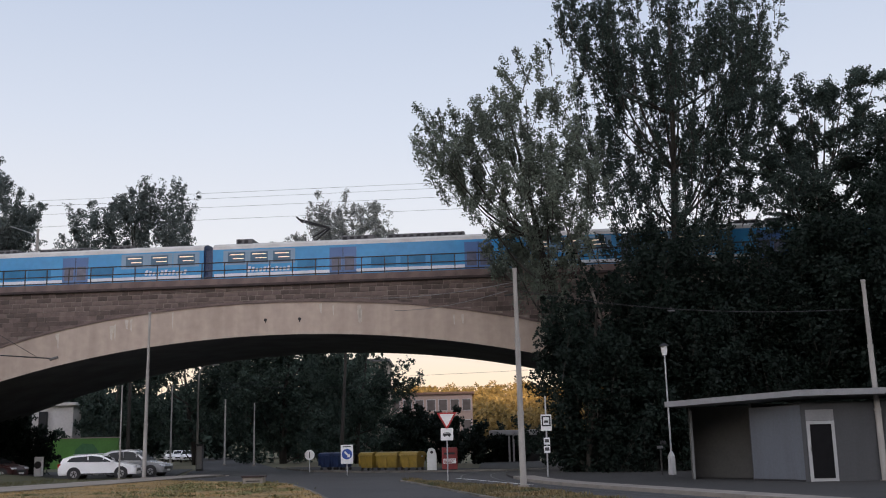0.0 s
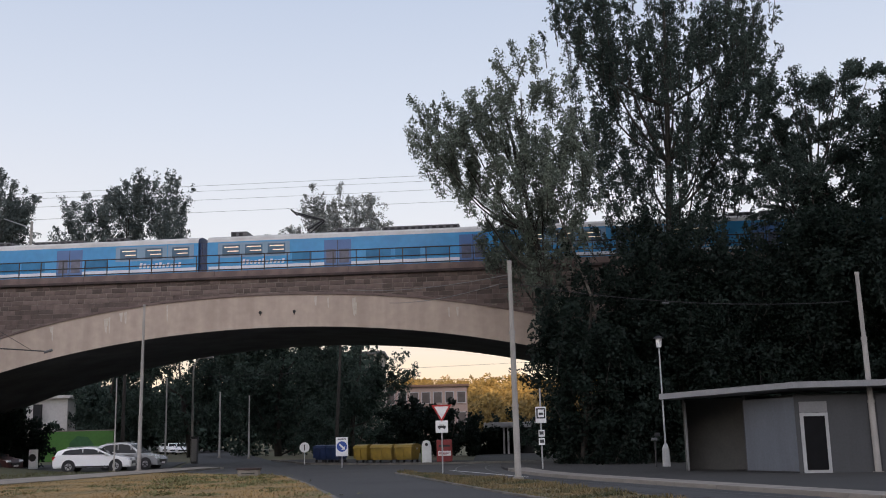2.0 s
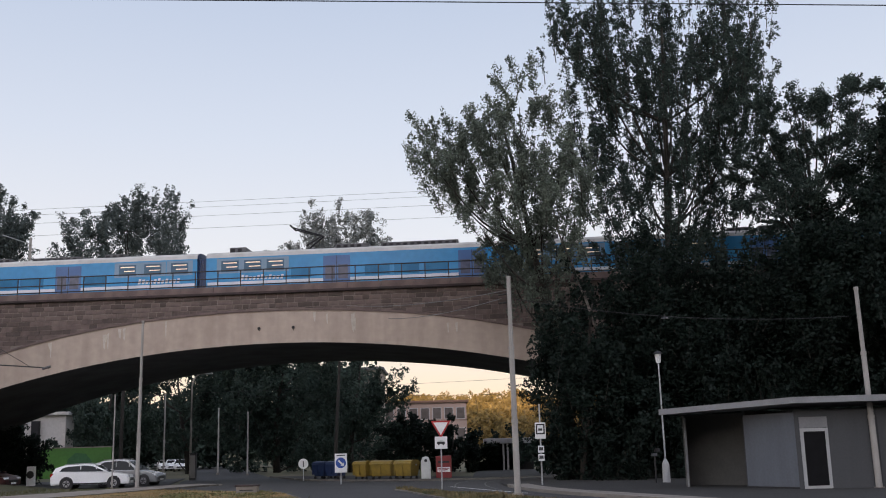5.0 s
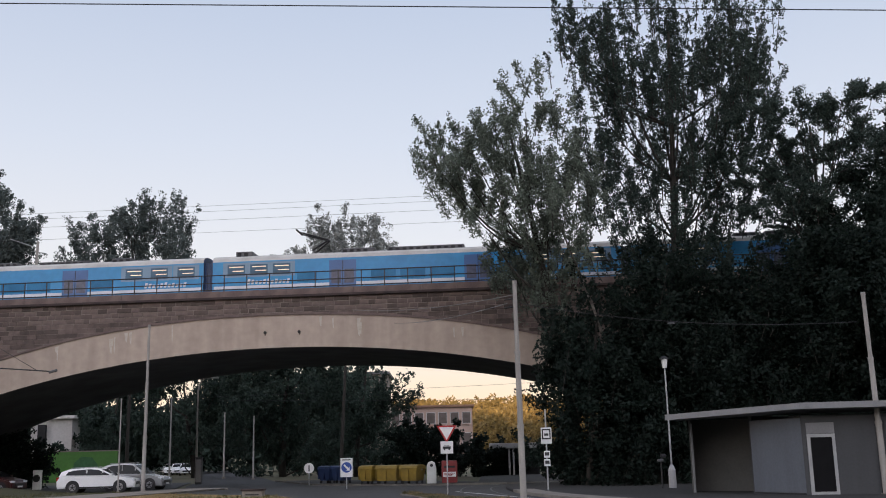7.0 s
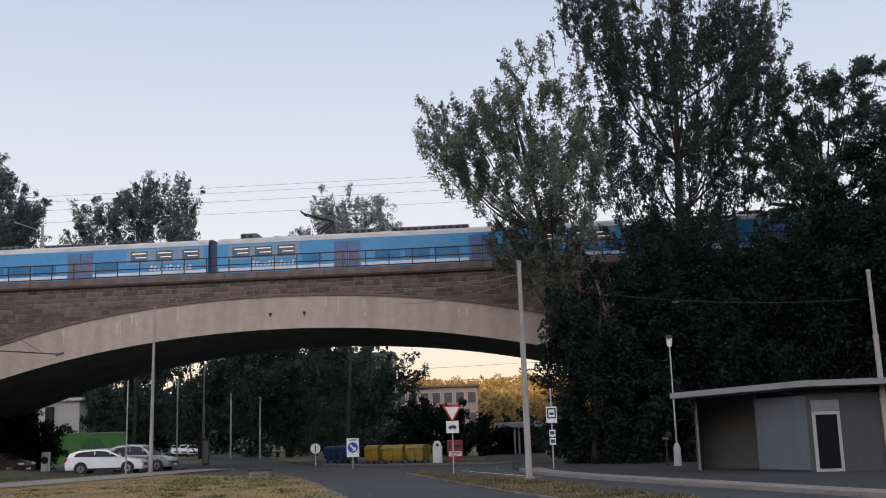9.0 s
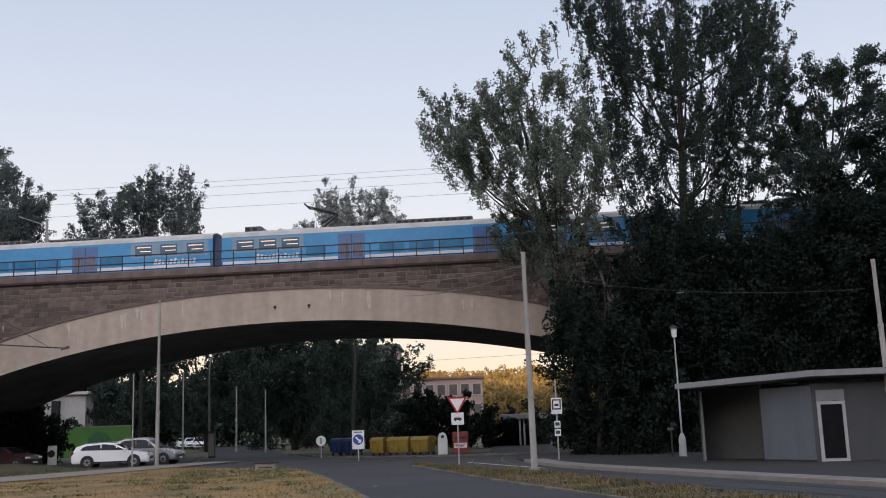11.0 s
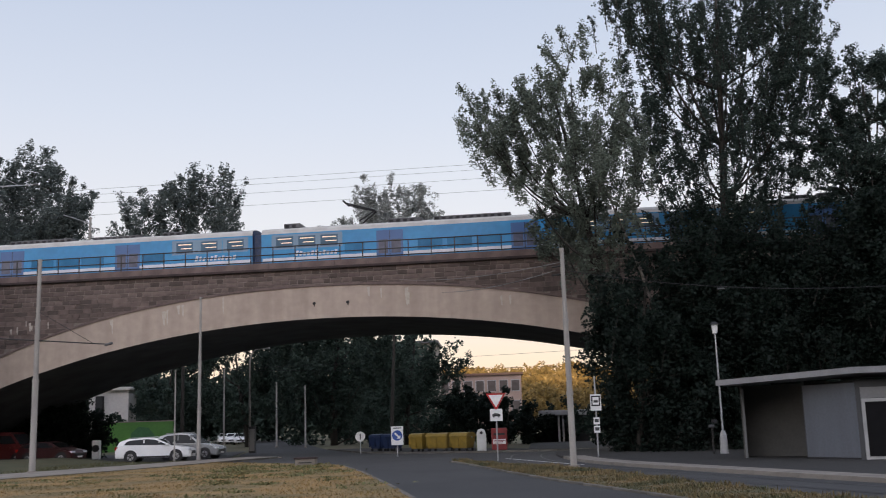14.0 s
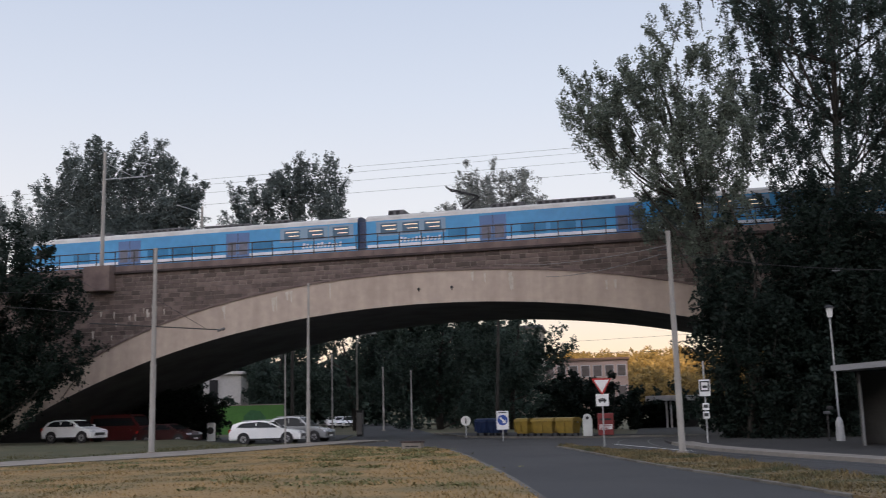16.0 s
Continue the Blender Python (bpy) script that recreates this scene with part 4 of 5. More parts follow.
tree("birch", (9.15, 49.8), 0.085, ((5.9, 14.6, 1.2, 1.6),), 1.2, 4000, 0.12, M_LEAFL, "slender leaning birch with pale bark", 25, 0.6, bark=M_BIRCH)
shade = "dense shrubbery on the railway bank, leaf colour darkened for shade"
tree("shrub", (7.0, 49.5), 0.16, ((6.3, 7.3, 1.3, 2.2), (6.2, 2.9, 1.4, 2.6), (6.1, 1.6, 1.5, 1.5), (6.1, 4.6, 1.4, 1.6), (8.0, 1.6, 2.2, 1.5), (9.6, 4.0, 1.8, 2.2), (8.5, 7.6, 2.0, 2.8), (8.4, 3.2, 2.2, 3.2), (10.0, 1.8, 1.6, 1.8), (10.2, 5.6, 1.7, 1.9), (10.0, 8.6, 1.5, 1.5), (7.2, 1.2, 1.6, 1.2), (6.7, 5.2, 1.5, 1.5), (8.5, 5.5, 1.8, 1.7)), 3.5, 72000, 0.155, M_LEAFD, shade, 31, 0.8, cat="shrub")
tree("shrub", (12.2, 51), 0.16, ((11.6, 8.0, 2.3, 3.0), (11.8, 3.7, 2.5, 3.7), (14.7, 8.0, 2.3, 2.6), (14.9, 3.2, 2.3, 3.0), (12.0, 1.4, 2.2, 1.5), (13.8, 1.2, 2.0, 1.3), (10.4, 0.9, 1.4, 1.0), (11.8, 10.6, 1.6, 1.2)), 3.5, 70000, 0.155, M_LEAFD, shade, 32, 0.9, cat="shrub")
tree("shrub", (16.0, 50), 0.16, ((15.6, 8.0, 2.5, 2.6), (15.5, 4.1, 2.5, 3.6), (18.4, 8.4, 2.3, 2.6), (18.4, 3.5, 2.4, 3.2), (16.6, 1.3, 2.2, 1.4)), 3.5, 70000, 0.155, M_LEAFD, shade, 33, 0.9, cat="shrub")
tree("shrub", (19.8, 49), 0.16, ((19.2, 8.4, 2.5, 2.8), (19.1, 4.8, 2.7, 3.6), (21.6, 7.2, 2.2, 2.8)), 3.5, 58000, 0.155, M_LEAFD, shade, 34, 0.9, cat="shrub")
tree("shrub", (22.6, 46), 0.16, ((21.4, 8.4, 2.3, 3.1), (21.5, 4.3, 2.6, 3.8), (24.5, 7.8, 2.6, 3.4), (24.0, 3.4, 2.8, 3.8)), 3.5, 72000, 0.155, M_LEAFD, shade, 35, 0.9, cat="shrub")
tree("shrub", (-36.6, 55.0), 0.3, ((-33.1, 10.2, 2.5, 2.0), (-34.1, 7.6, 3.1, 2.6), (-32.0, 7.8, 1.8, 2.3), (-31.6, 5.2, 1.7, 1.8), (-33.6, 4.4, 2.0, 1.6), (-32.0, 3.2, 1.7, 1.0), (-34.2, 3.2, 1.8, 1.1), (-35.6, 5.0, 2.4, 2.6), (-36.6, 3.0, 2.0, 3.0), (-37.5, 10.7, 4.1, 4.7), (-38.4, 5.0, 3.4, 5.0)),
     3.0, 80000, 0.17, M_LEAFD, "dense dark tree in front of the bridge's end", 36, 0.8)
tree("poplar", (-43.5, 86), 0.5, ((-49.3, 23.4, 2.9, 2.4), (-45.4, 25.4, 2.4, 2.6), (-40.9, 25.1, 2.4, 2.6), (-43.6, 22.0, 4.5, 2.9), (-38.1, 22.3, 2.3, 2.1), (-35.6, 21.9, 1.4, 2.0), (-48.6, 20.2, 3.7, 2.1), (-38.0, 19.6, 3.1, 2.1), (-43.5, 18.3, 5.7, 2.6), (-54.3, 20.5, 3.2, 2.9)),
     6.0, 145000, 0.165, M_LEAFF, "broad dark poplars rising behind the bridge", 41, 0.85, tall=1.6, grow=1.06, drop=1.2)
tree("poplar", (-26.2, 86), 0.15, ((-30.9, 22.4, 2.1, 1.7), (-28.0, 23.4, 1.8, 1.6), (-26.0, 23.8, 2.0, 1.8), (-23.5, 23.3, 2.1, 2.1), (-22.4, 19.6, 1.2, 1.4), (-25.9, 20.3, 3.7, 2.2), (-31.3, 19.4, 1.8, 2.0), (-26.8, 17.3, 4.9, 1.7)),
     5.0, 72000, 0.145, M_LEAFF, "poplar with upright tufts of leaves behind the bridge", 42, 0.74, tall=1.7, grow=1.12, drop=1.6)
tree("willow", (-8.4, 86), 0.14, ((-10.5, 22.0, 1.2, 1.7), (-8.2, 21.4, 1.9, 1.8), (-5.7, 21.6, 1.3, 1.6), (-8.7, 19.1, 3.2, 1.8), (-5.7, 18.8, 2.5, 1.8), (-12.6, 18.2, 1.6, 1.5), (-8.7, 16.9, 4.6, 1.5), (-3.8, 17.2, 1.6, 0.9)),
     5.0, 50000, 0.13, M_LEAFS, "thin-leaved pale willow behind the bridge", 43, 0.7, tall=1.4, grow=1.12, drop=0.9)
belt = "dark tree in the belt beyond the arch"
tree("maple", (-36.2, 112), 0.3, ((-37.7, 6.3, 2.8, 2.0), (-34.3, 7.2, 2.5, 2.2), (-37.3, 3.3, 3.2, 2.4), (-34.2, 3.5, 3.7, 2.8), (-33.0, 9.4, 2.8, 1.8)), 5.0, 20000, 0.29, M_LEAFB, belt, 51, 1.1)
tree("maple", (-25.5, 105), 0.3, ((-26.1, 7.3, 2.3, 1.6), (-28.0, 4.2, 3.5, 2.3), (-23.2, 6.9, 2.8, 3.2), (-24.5, 4.9, 4.1, 2.3), (-30.4, 5.4, 1.7, 1.7), (-22.5, 9.5, 2.8, 2.6), (-29.5, 9.2, 2.4, 1.6), (-27.8, 10.2, 1.5, 1.0), (-28.6, 8.7, 1.2, 0.8)), 5.0, 19000, 0.26, M_LEAFB, belt, 52, 1.1)
tree("maple", (-15.6, 100), 0.35, ((-18.5, 7.7, 3.3, 3.9), (-14.6, 7.6, 3.3, 4.2), (-16.7, 2.7, 4.4, 2.8), (-12.3, 2.6, 3.9, 3.0), (-11.5, 7.5, 2.2, 3.0), (-17.5, 12.0, 3.2, 2.6), (-13.0, 12.0, 3.2, 2.6)), 5.0, 36000, 0.27, M_LEAFB, belt, 53, 1.1)
tree("maple", (-7.6, 92), 0.28, ((-9.3, 7.5, 2.1, 2.3), (-7.3, 6.0, 2.3, 2.8), (-4.9, 7.4, 1.4, 1.9), (-3.4, 5.4, 1.1, 1.4), (-6.3, 2.9, 3.0, 2.5), (-9.3, 2.0, 3.0, 2.0), (-4.2, 2.1, 2.5, 1.8), (-10.2, 10.2, 2.0, 1.8)), 4.0, 28000, 0.2, M_LEAFB, belt, 54, 0.9)
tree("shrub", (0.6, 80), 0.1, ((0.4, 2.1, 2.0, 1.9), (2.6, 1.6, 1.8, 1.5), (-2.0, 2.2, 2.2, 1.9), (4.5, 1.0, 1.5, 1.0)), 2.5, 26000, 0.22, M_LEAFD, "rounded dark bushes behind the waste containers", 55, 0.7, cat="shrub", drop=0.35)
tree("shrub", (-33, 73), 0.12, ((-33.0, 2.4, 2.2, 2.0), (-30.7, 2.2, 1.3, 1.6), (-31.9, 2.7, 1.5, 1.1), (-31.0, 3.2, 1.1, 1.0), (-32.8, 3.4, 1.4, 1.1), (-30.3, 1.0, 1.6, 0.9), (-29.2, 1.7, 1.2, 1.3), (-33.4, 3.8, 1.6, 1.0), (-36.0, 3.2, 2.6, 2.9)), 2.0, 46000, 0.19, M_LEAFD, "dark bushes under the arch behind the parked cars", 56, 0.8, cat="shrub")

tree("maple", (-48, 100), 0.3, ((-47.5, 3.5, 3.4, 3.2), (-51.5, 4.5, 3.6, 4.2), (-46.8, 8.0, 2.8, 2.4), (-52.0, 9.0, 3.0, 3.0)), 5.0, 20000, 0.26, M_LEAFB, belt, 57, 1.1)

# dark wood closing the view beyond the arch
drng = np.random.default_rng(18)
cl = []
for i in range(84):
    x, y = -92 + i * 0.98 + drng.uniform(-1, 1), drng.uniform(134, 152)
    ht = drng.uniform(12.5, 17) * (0.62 if -46 < x < -31 else 1.0)
    r, n = drng.uniform(2.4, 3.6), 900
    d = drng.normal(size=(n, 3))
    d /= np.linalg.norm(d, axis=1)[:, None]
    lump = 1 + 0.3 * np.sin(d[:, 0] * 6 + i) * np.sin(d[:, 2] * 7 + 2 * i)
    p = np.array([x, y, ht * 0.5]) + d * (drng.uniform(0.55, 1, n) * lump)[:, None] * np.array([r, r, ht * 0.52])
    u = drng.normal(size=(n, 3)) * 0.26
    w = np.cross(u, drng.normal(size=(n, 3)))
    w *= 0.24 / np.maximum(np.linalg.norm(w, axis=1), 1e-6)[:, None]
    cl.append(np.stack([p - u, p + w, p + u, p - w], axis=1)[p[:, 2] > 0.2])
tagged(quads("valley_wood", np.concatenate(cl), M_LEAFB), "dark wood in shade beyond the bridge", "wood", kind="stuff")

# sunlit wood on the far hill; the sun's gold is also in the leaf colour
hrng = np.random.default_rng(8)
hn = 300
hx, hy = hrng.uniform(-50, 110, hn), hrng.uniform(206, 420, hn)
hz = terrain(hx, hy)
cl = []
for x, y, z in zip(hx, hy, hz):
    r, ht = hrng.uniform(3.0, 5.0), hrng.uniform(6, 10.5)
    n = 410
    d = hrng.normal(size=(n, 3))
    d /= np.linalg.norm(d, axis=1)[:, None]
    lump = 1 + 0.25 * np.sin(d[:, 0] * 5 + x) * np.sin(d[:, 2] * 6 + y)
    p = np.array([x, y, z + ht * 0.5]) + d * (hrng.uniform(0.7, 1, n) * lump)[:, None] * np.array([r, r, ht * 0.5])
    u = hrng.normal(size=(n, 3)) * 0.34
    w = np.cross(u, hrng.normal(size=(n, 3)))
    w *= 0.28 / np.maximum(np.linalg.norm(w, axis=1), 1e-6)[:, None]
    cl.append(np.stack([p - u, p + w, p + u, p - w], axis=1))
tagged(quads("hillside_wood", np.concatenate(cl), M_LEAFG), "sunlit wood covering a far hillside, the sun's gold put into its leaves", "wood", kind="stuff")


# ---------- poles, lamps and tram wires ----------
def stepped_pole(x, y, steps, label, mat=M_POLE, lean=(0, 0)):
    """A tram pole in sections that get thinner, with collars; steps: (top height, radius)."""
    p = thing("tram_pole", pose(x, y, 0), label, "pole", "tram poles")
    z0 = -0.05
    for i, (z1, r) in enumerate(steps):
        a, b = (lean[0] * z0, lean[1] * z0, z0), (lean[0] * z1, lean[1] * z1, z1)
        r *= 0.76
        part("section", R(a, b, r, r * 0.93, 16), mat, p, smooth=False)
        part("collar", R((b[0], b[1], z1 - 0.06), (b[0], b[1], z1 + 0.05), r * 1.08, n=16), mat, p)
        z0 = z1
    part("foot", R((0, 0, -0.05), (0, 0, 0.12), steps[0][1] * 1.5, steps[0][1] * 1.2, 16), M_PAVE, p)
    return p


pm = stepped_pole(2.78, 36.1, ((2.6, 0.155), (5.2, 0.135), (7.75, 0.105)), "tall pale grey steel tram pole on the verge", lean=(-0.006, 0))
for z in (7.15, 6.85):
    part("bracket", R((-0.1, 0, z), (-0.4, 0.3, z), 0.03), M_IRON, pm)
stepped_pole(-16.55, 57.0, ((3.0, 0.15), (6.0, 0.125), (9.25, 0.10)), "pale grey steel tram pole beside the footpath", lean=(0.004, 0))
pb2 = stepped_pole(-20.93, 45.8, ((4.2, 0.19), (7.0, 0.155), (9.8, 0.12)), "tall pale grey steel tram pole with a side arm")
stepped_pole(14.45, 33.8, ((2.4, 0.14), (4.5, 0.12), (6.7, 0.095)), "pale grey steel tram pole beside the shelter", lean=(-0.012, 0))
part("side_arm", R((-3.3, 0, 6.32), (3.5, 0, 5.75), 0.028), M_IRON, pb2, "thin dark arm carrying the tram wire")
part("arm_stay", R((0, 0, 7.4), (2.6, 0, 5.85), 0.012), M_IRON, pb2)
part("insulator", R((3.2, 0, 5.72), (3.55, 0, 5.82), 0.06), M_BOXG, pb2)
stepped_pole(-18.05, 57.4, ((2.0, 0.06), (5.15, 0.05)), "thin pale steel post beside the parked cars")
stepped_pole(-20.2, 95, ((3, 0.12), (6.0, 0.10)), "far pale tram pole along the street")
stepped_pole(-16.2, 88, ((3, 0.10), (5.3, 0.075)), "slim far pole along the street")
stepped_pole(-21.75, 82.0, ((3, 0.10), (6.6, 0.08)), "slim grey pole beyond the arch")

lp = thing("park_lamp", pose(9.6, 43.3, 0.1), "short white-based lamp post with a pale glass lantern", "street lamp")
part("base", R((0, 0, -0.02), (0, 0, 0.75), 0.17, 0.15, 16), M_FRAME, lp, "white concrete base")
part("base_cap", R((0, 0, 0.75), (0, 0, 0.95), 0.15, 0.06, 16), M_FRAME, lp)
part("pole", R((0, 0, 0.9), (-0.02, 0, 5.0), 0.04, 0.032), M_STEEL, lp)
part("lantern", R((-0.02, 0, 5.0), (-0.02, 0, 5.38), 0.10, 0.14, 16), M_SIGNW, lp, "pale milky glass lantern")
part("cap", R((-0.02, 0, 5.38), (-0.02, 0, 5.5), 0.23, 0.09, 18), M_IRON, lp, "dark flat cap")

sl = thing("street_lamp", pose(-18.1, 75.6, 0), "tall grey street lamp with a curved arm", "street lamp")
arc = [(0, 0, 0), (0, 0, 3.6), (0, 0, 6.75), (0.08, 0, 7.2), (0.26, 0, 7.5), (0.5, 0, 7.64), (0.8, 0, 7.7), (1.05, 0, 7.71)]
v, f = tube(arc, [0.09, 0.08, 0.065, 0.06, 0.05, 0.045, 0.04, 0.04], 10)
raw("pole", v, f, M_POLE, sl, smooth=True)
part("lamp_head", B(1.0, 1.5, -0.12, 0.12, 7.65, 7.78, 0.04), M_FRAME, sl, "flat grey lamp head")
cab = thing("switch_cabinet", pose(-17.6, 74.4, 0), "grey street switch cabinet beside a lamp post", "cabinet")
part("body", B(-0.22, 0.22, -0.2, 0.2, 0, 1.85, 0.02), M_SHEL, cab)
part("door", B(-0.19, 0.19, -0.215, -0.19, 0.15, 1.75, 0.006), M_FASC, cab)
part("cap", B(-0.25, 0.25, -0.23, 0.23, 1.85, 1.92, 0.015), M_SHEL, cab)

tw = "thin dark tram wire strung between poles"
for a, b, sag in (((2.67, 36.1, 7.28), (-5.0, 57.2, 9.92), 0.25), ((2.46, 36.1, 6.98), (-2.6, 57.2, 9.1), 0.2), ((2.9, 36.1, 6.97), (14.05, 33.8, 5.75), 0.35),
                  ((-34, 44, 8.3), (-28.5, 58.2, 9.3), 0.1), ((-28.5, 36, 6.9), (-24.4, 42, 6.64), 0.05), ((-24.4, 42, 6.64), (-29.5, 57.9, 8.3), 0.1), ((-28, 38, 12.0), (-30, 58, 9.38), 0.0),
                  ((-22, 75, 6.2), (14, 75, 5.6), 0.2), ((-30, 95, 7.4), (20, 90, 8.2), 0.2)):
    tl = wire("tram_wire", a, b, sag, 0.015 if b[0] in (-5.0, -2.6) else 0.012, tw, 14, "tram wires")
    # two wires left of the pole take the painted sky highlight
    if b[0] in (-5.0, -2.6):
        tl.data.materials[0] = M_WIREL
wire("tram_wire", (-25, 9.5, 6.87), (25, 9.5, 5.33), 0.0, 0.006, tw, 4, "tram wires")
ins = thing("wire_insulator", pose(8.14, 35.3, 6.02), "small dark insulator hanging in a tram wire", "insulator")
part("body", R((-0.12, 0, 0), (0.12, 0, 0), 0.03), M_BOXG, ins)
part("hanger", R((0, 0, 0), (0, 0, 0.14), 0.02), M_IRON, ins)


# ---------- road signs ----------
def sign_post(x, y, h, label, r=0.032, z=0.0):
    s = thing("road_sign", pose(x, y, z), label, "road sign")
    part("post", R((0, 0, -0.03), (0, 0, h), r, n=10), M_STEEL, s)
    return s


def plate_ring(n, r, turn=0.0):
    return [(r * math.cos(2 * math.pi * i / n + turn), r * math.sin(2 * math.pi * i / n + turn)) for i in range(n)]


def lifted(outline, z):
    return [(x, zz + z) for x, zz in outline]


s = sign_post(0.18, 44.35, 2.95, "red-bordered give-way triangle over a white panel with a tram")
tri = part("triangle", prism(lifted(plate_ring(3, 0.50, -math.pi / 2), 2.66), -0.06, -0.04, 0.004), M_SIGNR, s, "red border")
part("field", prism(lifted(plate_ring(3, 0.36, -math.pi / 2), 2.66), -0.068, -0.058), M_SIGNW, tri)
pan = part("panel", B(-0.27, 0.27, -0.06, -0.04, 1.72, 2.24, 0.008), M_SIGNW, s, "white panel with a black tram")
part("tram_body", B(-0.17, 0.17, -0.066, -0.058, 1.92, 2.02), M_BLACK, pan)
part("tram_roof", B(-0.11, 0.11, -0.066, -0.058, 2.035, 2.06), M_BLACK, pan)
for k in (-0.1, 0.1):
    part("tram_wheel", R((k, -0.066, 1.9), (k, -0.058, 1.9), 0.035), M_BLACK, pan)

s = sign_post(-5.2, 55.6, 1.62, "blue and white direction arrow sign standing at the junction", z=0.0)
pan = part("panel", B(-0.33, 0.33, -0.06, -0.04, 0.62, 1.62, 0.01), M_SIGNW, s)
part("disc", prism(lifted(plate_ring(24, 0.28), 1.13), -0.068, -0.058), M_SIGNB, pan, "blue disc")
part("arrow_shaft", B(-0.16, 0.16, -0.004, 0.004, -0.045, 0.045, 0, pose(-0.02, -0.07, 1.15, 0, 45, 0)), M_SIGNW, pan)
part("arrow_head", prism([(0.17, 0.96), (0.17, 1.16), (-0.03, 0.96)], -0.074, -0.066), M_SIGNW, pan)
part("top_strip", B(-0.22, 0.22, -0.066, -0.058, 1.5, 1.55), M_BLACK, pan)

s = sign_post(-8.35, 64.3, 1.35, "round pale sign with a dark bar on a thin post")
dsc = part("disc", prism(lifted(plate_ring(24, 0.31), 1.05), -0.05, -0.035), M_SIGNW, s)
part("bar", B(-0.035, 0.035, -0.056, -0.048, 0.86, 1.22), M_SHEL, dsc)

s = sign_post(4.45, 44.0, 3.4, "tram stop sign with timetable boxes on a thin post", 0.035, 0.1)
pan = part("panel", B(-0.23, 0.23, -0.07, -0.04, 1.93, 2.62, 0.02), M_SIGNW, s, "white stop plate with a black frame")
part("frame", B(-0.19, 0.19, -0.078, -0.068, 2.12, 2.56, 0.004), M_BLACK, pan)
part("field", B(-0.13, 0.13, -0.084, -0.076, 2.18, 2.50), M_SIGNW, pan)
part("tram_body", B(-0.09, 0.09, -0.09, -0.082, 2.27, 2.37), M_BLACK, pan)
for k in (1.5, 1.15):
    b = part("timetable", B(-0.13, 0.13, -0.08, -0.04, k - 0.15, k + 0.14, 0.01), M_SIGNW, s, "white timetable box")
    part("print_bar", B(-0.09, 0.09, -0.086, -0.078, k - 0.06, k + 0.08), M_SHEL, b)


# ---------- tram shelter ----------
sh = thing("tram_shelter", pose(0, 0, 0.1), "grey tram shelter with a flat pale roof and a glazed door", "shelter")


def wall_between(name, a, b, z0, z1, t, mat, label="", parent=None):
    d = Vector((b[0] - a[0], b[1] - a[1], 0))
    m = Matrix.Translation((a[0], a[1], 0)) @ Matrix.Rotation(math.atan2(d.y, d.x), 4, "Z")
    return part(name, B(0, d.length, 0, t, z0, z1, 0, m), mat, parent or sh, label)


A0, A1, A2 = (9.15, 38.2), (10.85, 36.1), (11.97, 34.15)
wall_between("corner_post", (9.23, 38.1), (9.30, 38.1), 0, 2.5, 0.05, M_FASC, "pale steel corner post")
wall_between("side_wall", (9.24, 38.15), (9.60, 39.6), 0, 2.62, 0.06, M_BAY, "grey rendered side wall")
wall_between("bay_back", (9.6, 39.6), (12.4, 37.6), 0, 2.64, 0.12, M_BAY, "grey back wall of the open waiting bay")
# bay side keeps the darker grey as the unlit side
wall_between("bay_side", (10.93, 36.12), (12.4, 37.6), 0, 2.66, 0.12, M_SHEL)
# clad panels of the closed part
n = 4
for i in range(n):
    a = (A1[0] + (A2[0] - A1[0]) * i / n, A1[1] + (A2[1] - A1[1]) * i / n)
    b = (A1[0] + (A2[0] - A1[0]) * (i + 1) / n - 0.001, A1[1] + (A2[1] - A1[1]) * (i + 1) / n + 0.0015)
    wall_between("wall_panel", a, b, 0.06, 2.5, 0.1, M_SHELP, "blue-grey wall panel")
wall_between("plinth", A1, A2, 0, 0.05, 0.1, M_DARK)
for a, b in (((11.97, 34.15), (12.12, 34.13)), ((13.03, 34.06), (14.6, 33.84)), ((14.62, 33.86), (18.5, 33.3))):
    wall_between("wall_panel", a, b, 0, 2.55, 0.1, M_SHEL, "grey wall panel")
dr = wall_between("door", (12.12, 34.10), (13.03, 34.03), 0.0, 1.97, 0.06, M_FRAME, "white-framed glazed door")
wall_between("door_glass", (12.23, 34.076), (12.92, 34.024), 0.10, 1.86, 0.03, M_DGLASS, "dark glass pane", dr)
part("handle", R((12.18, 34.05, 0.95), (12.18, 34.05, 1.12), 0.018), M_STEEL, dr)
wall_between("transom", (12.12, 34.11), (13.03, 34.04), 1.98, 2.34, 0.06, M_FASC, "pale panel above the door")
wall_between("lintel", (12.12, 34.13), (13.03, 34.06), 2.34, 2.55, 0.09, M_SHEL)
# flat roof with a fascia that turns a corner
roof = [(8.15, 37.35), (11.75, 33.45), (19.0, 32.6), (19.5, 38.0), (12.8, 38.9), (9.7, 40.5)]
bm = bmesh.new()
lo = [bm.verts.new((x, y, 2.62 + min(0.17, 0.045 * (x - 8.15)))) for x, y in roof]
hi = [bm.verts.new((v.co.x, v.co.y, v.co.z + 0.20)) for v in lo]
bm.faces.new(lo[::-1])
bm.faces.new(hi)
for i in range(6):
    bm.faces.new((lo[i], lo[(i + 1) % 6], hi[(i + 1) % 6], hi[i]))
part("roof", bm, M_FASC, sh, "flat roof with a pale grey fascia")
bm = bmesh.new()
box(bm, 12.0, 18, 34.3, 38.0, 2.45, 2.6)
part("roof_beam", bm, M_SHEL, sh)

bp = thing("bicycle_post", pose(9.1, 43.0, 0.1), "small dark metal post with pale fittings", "post")
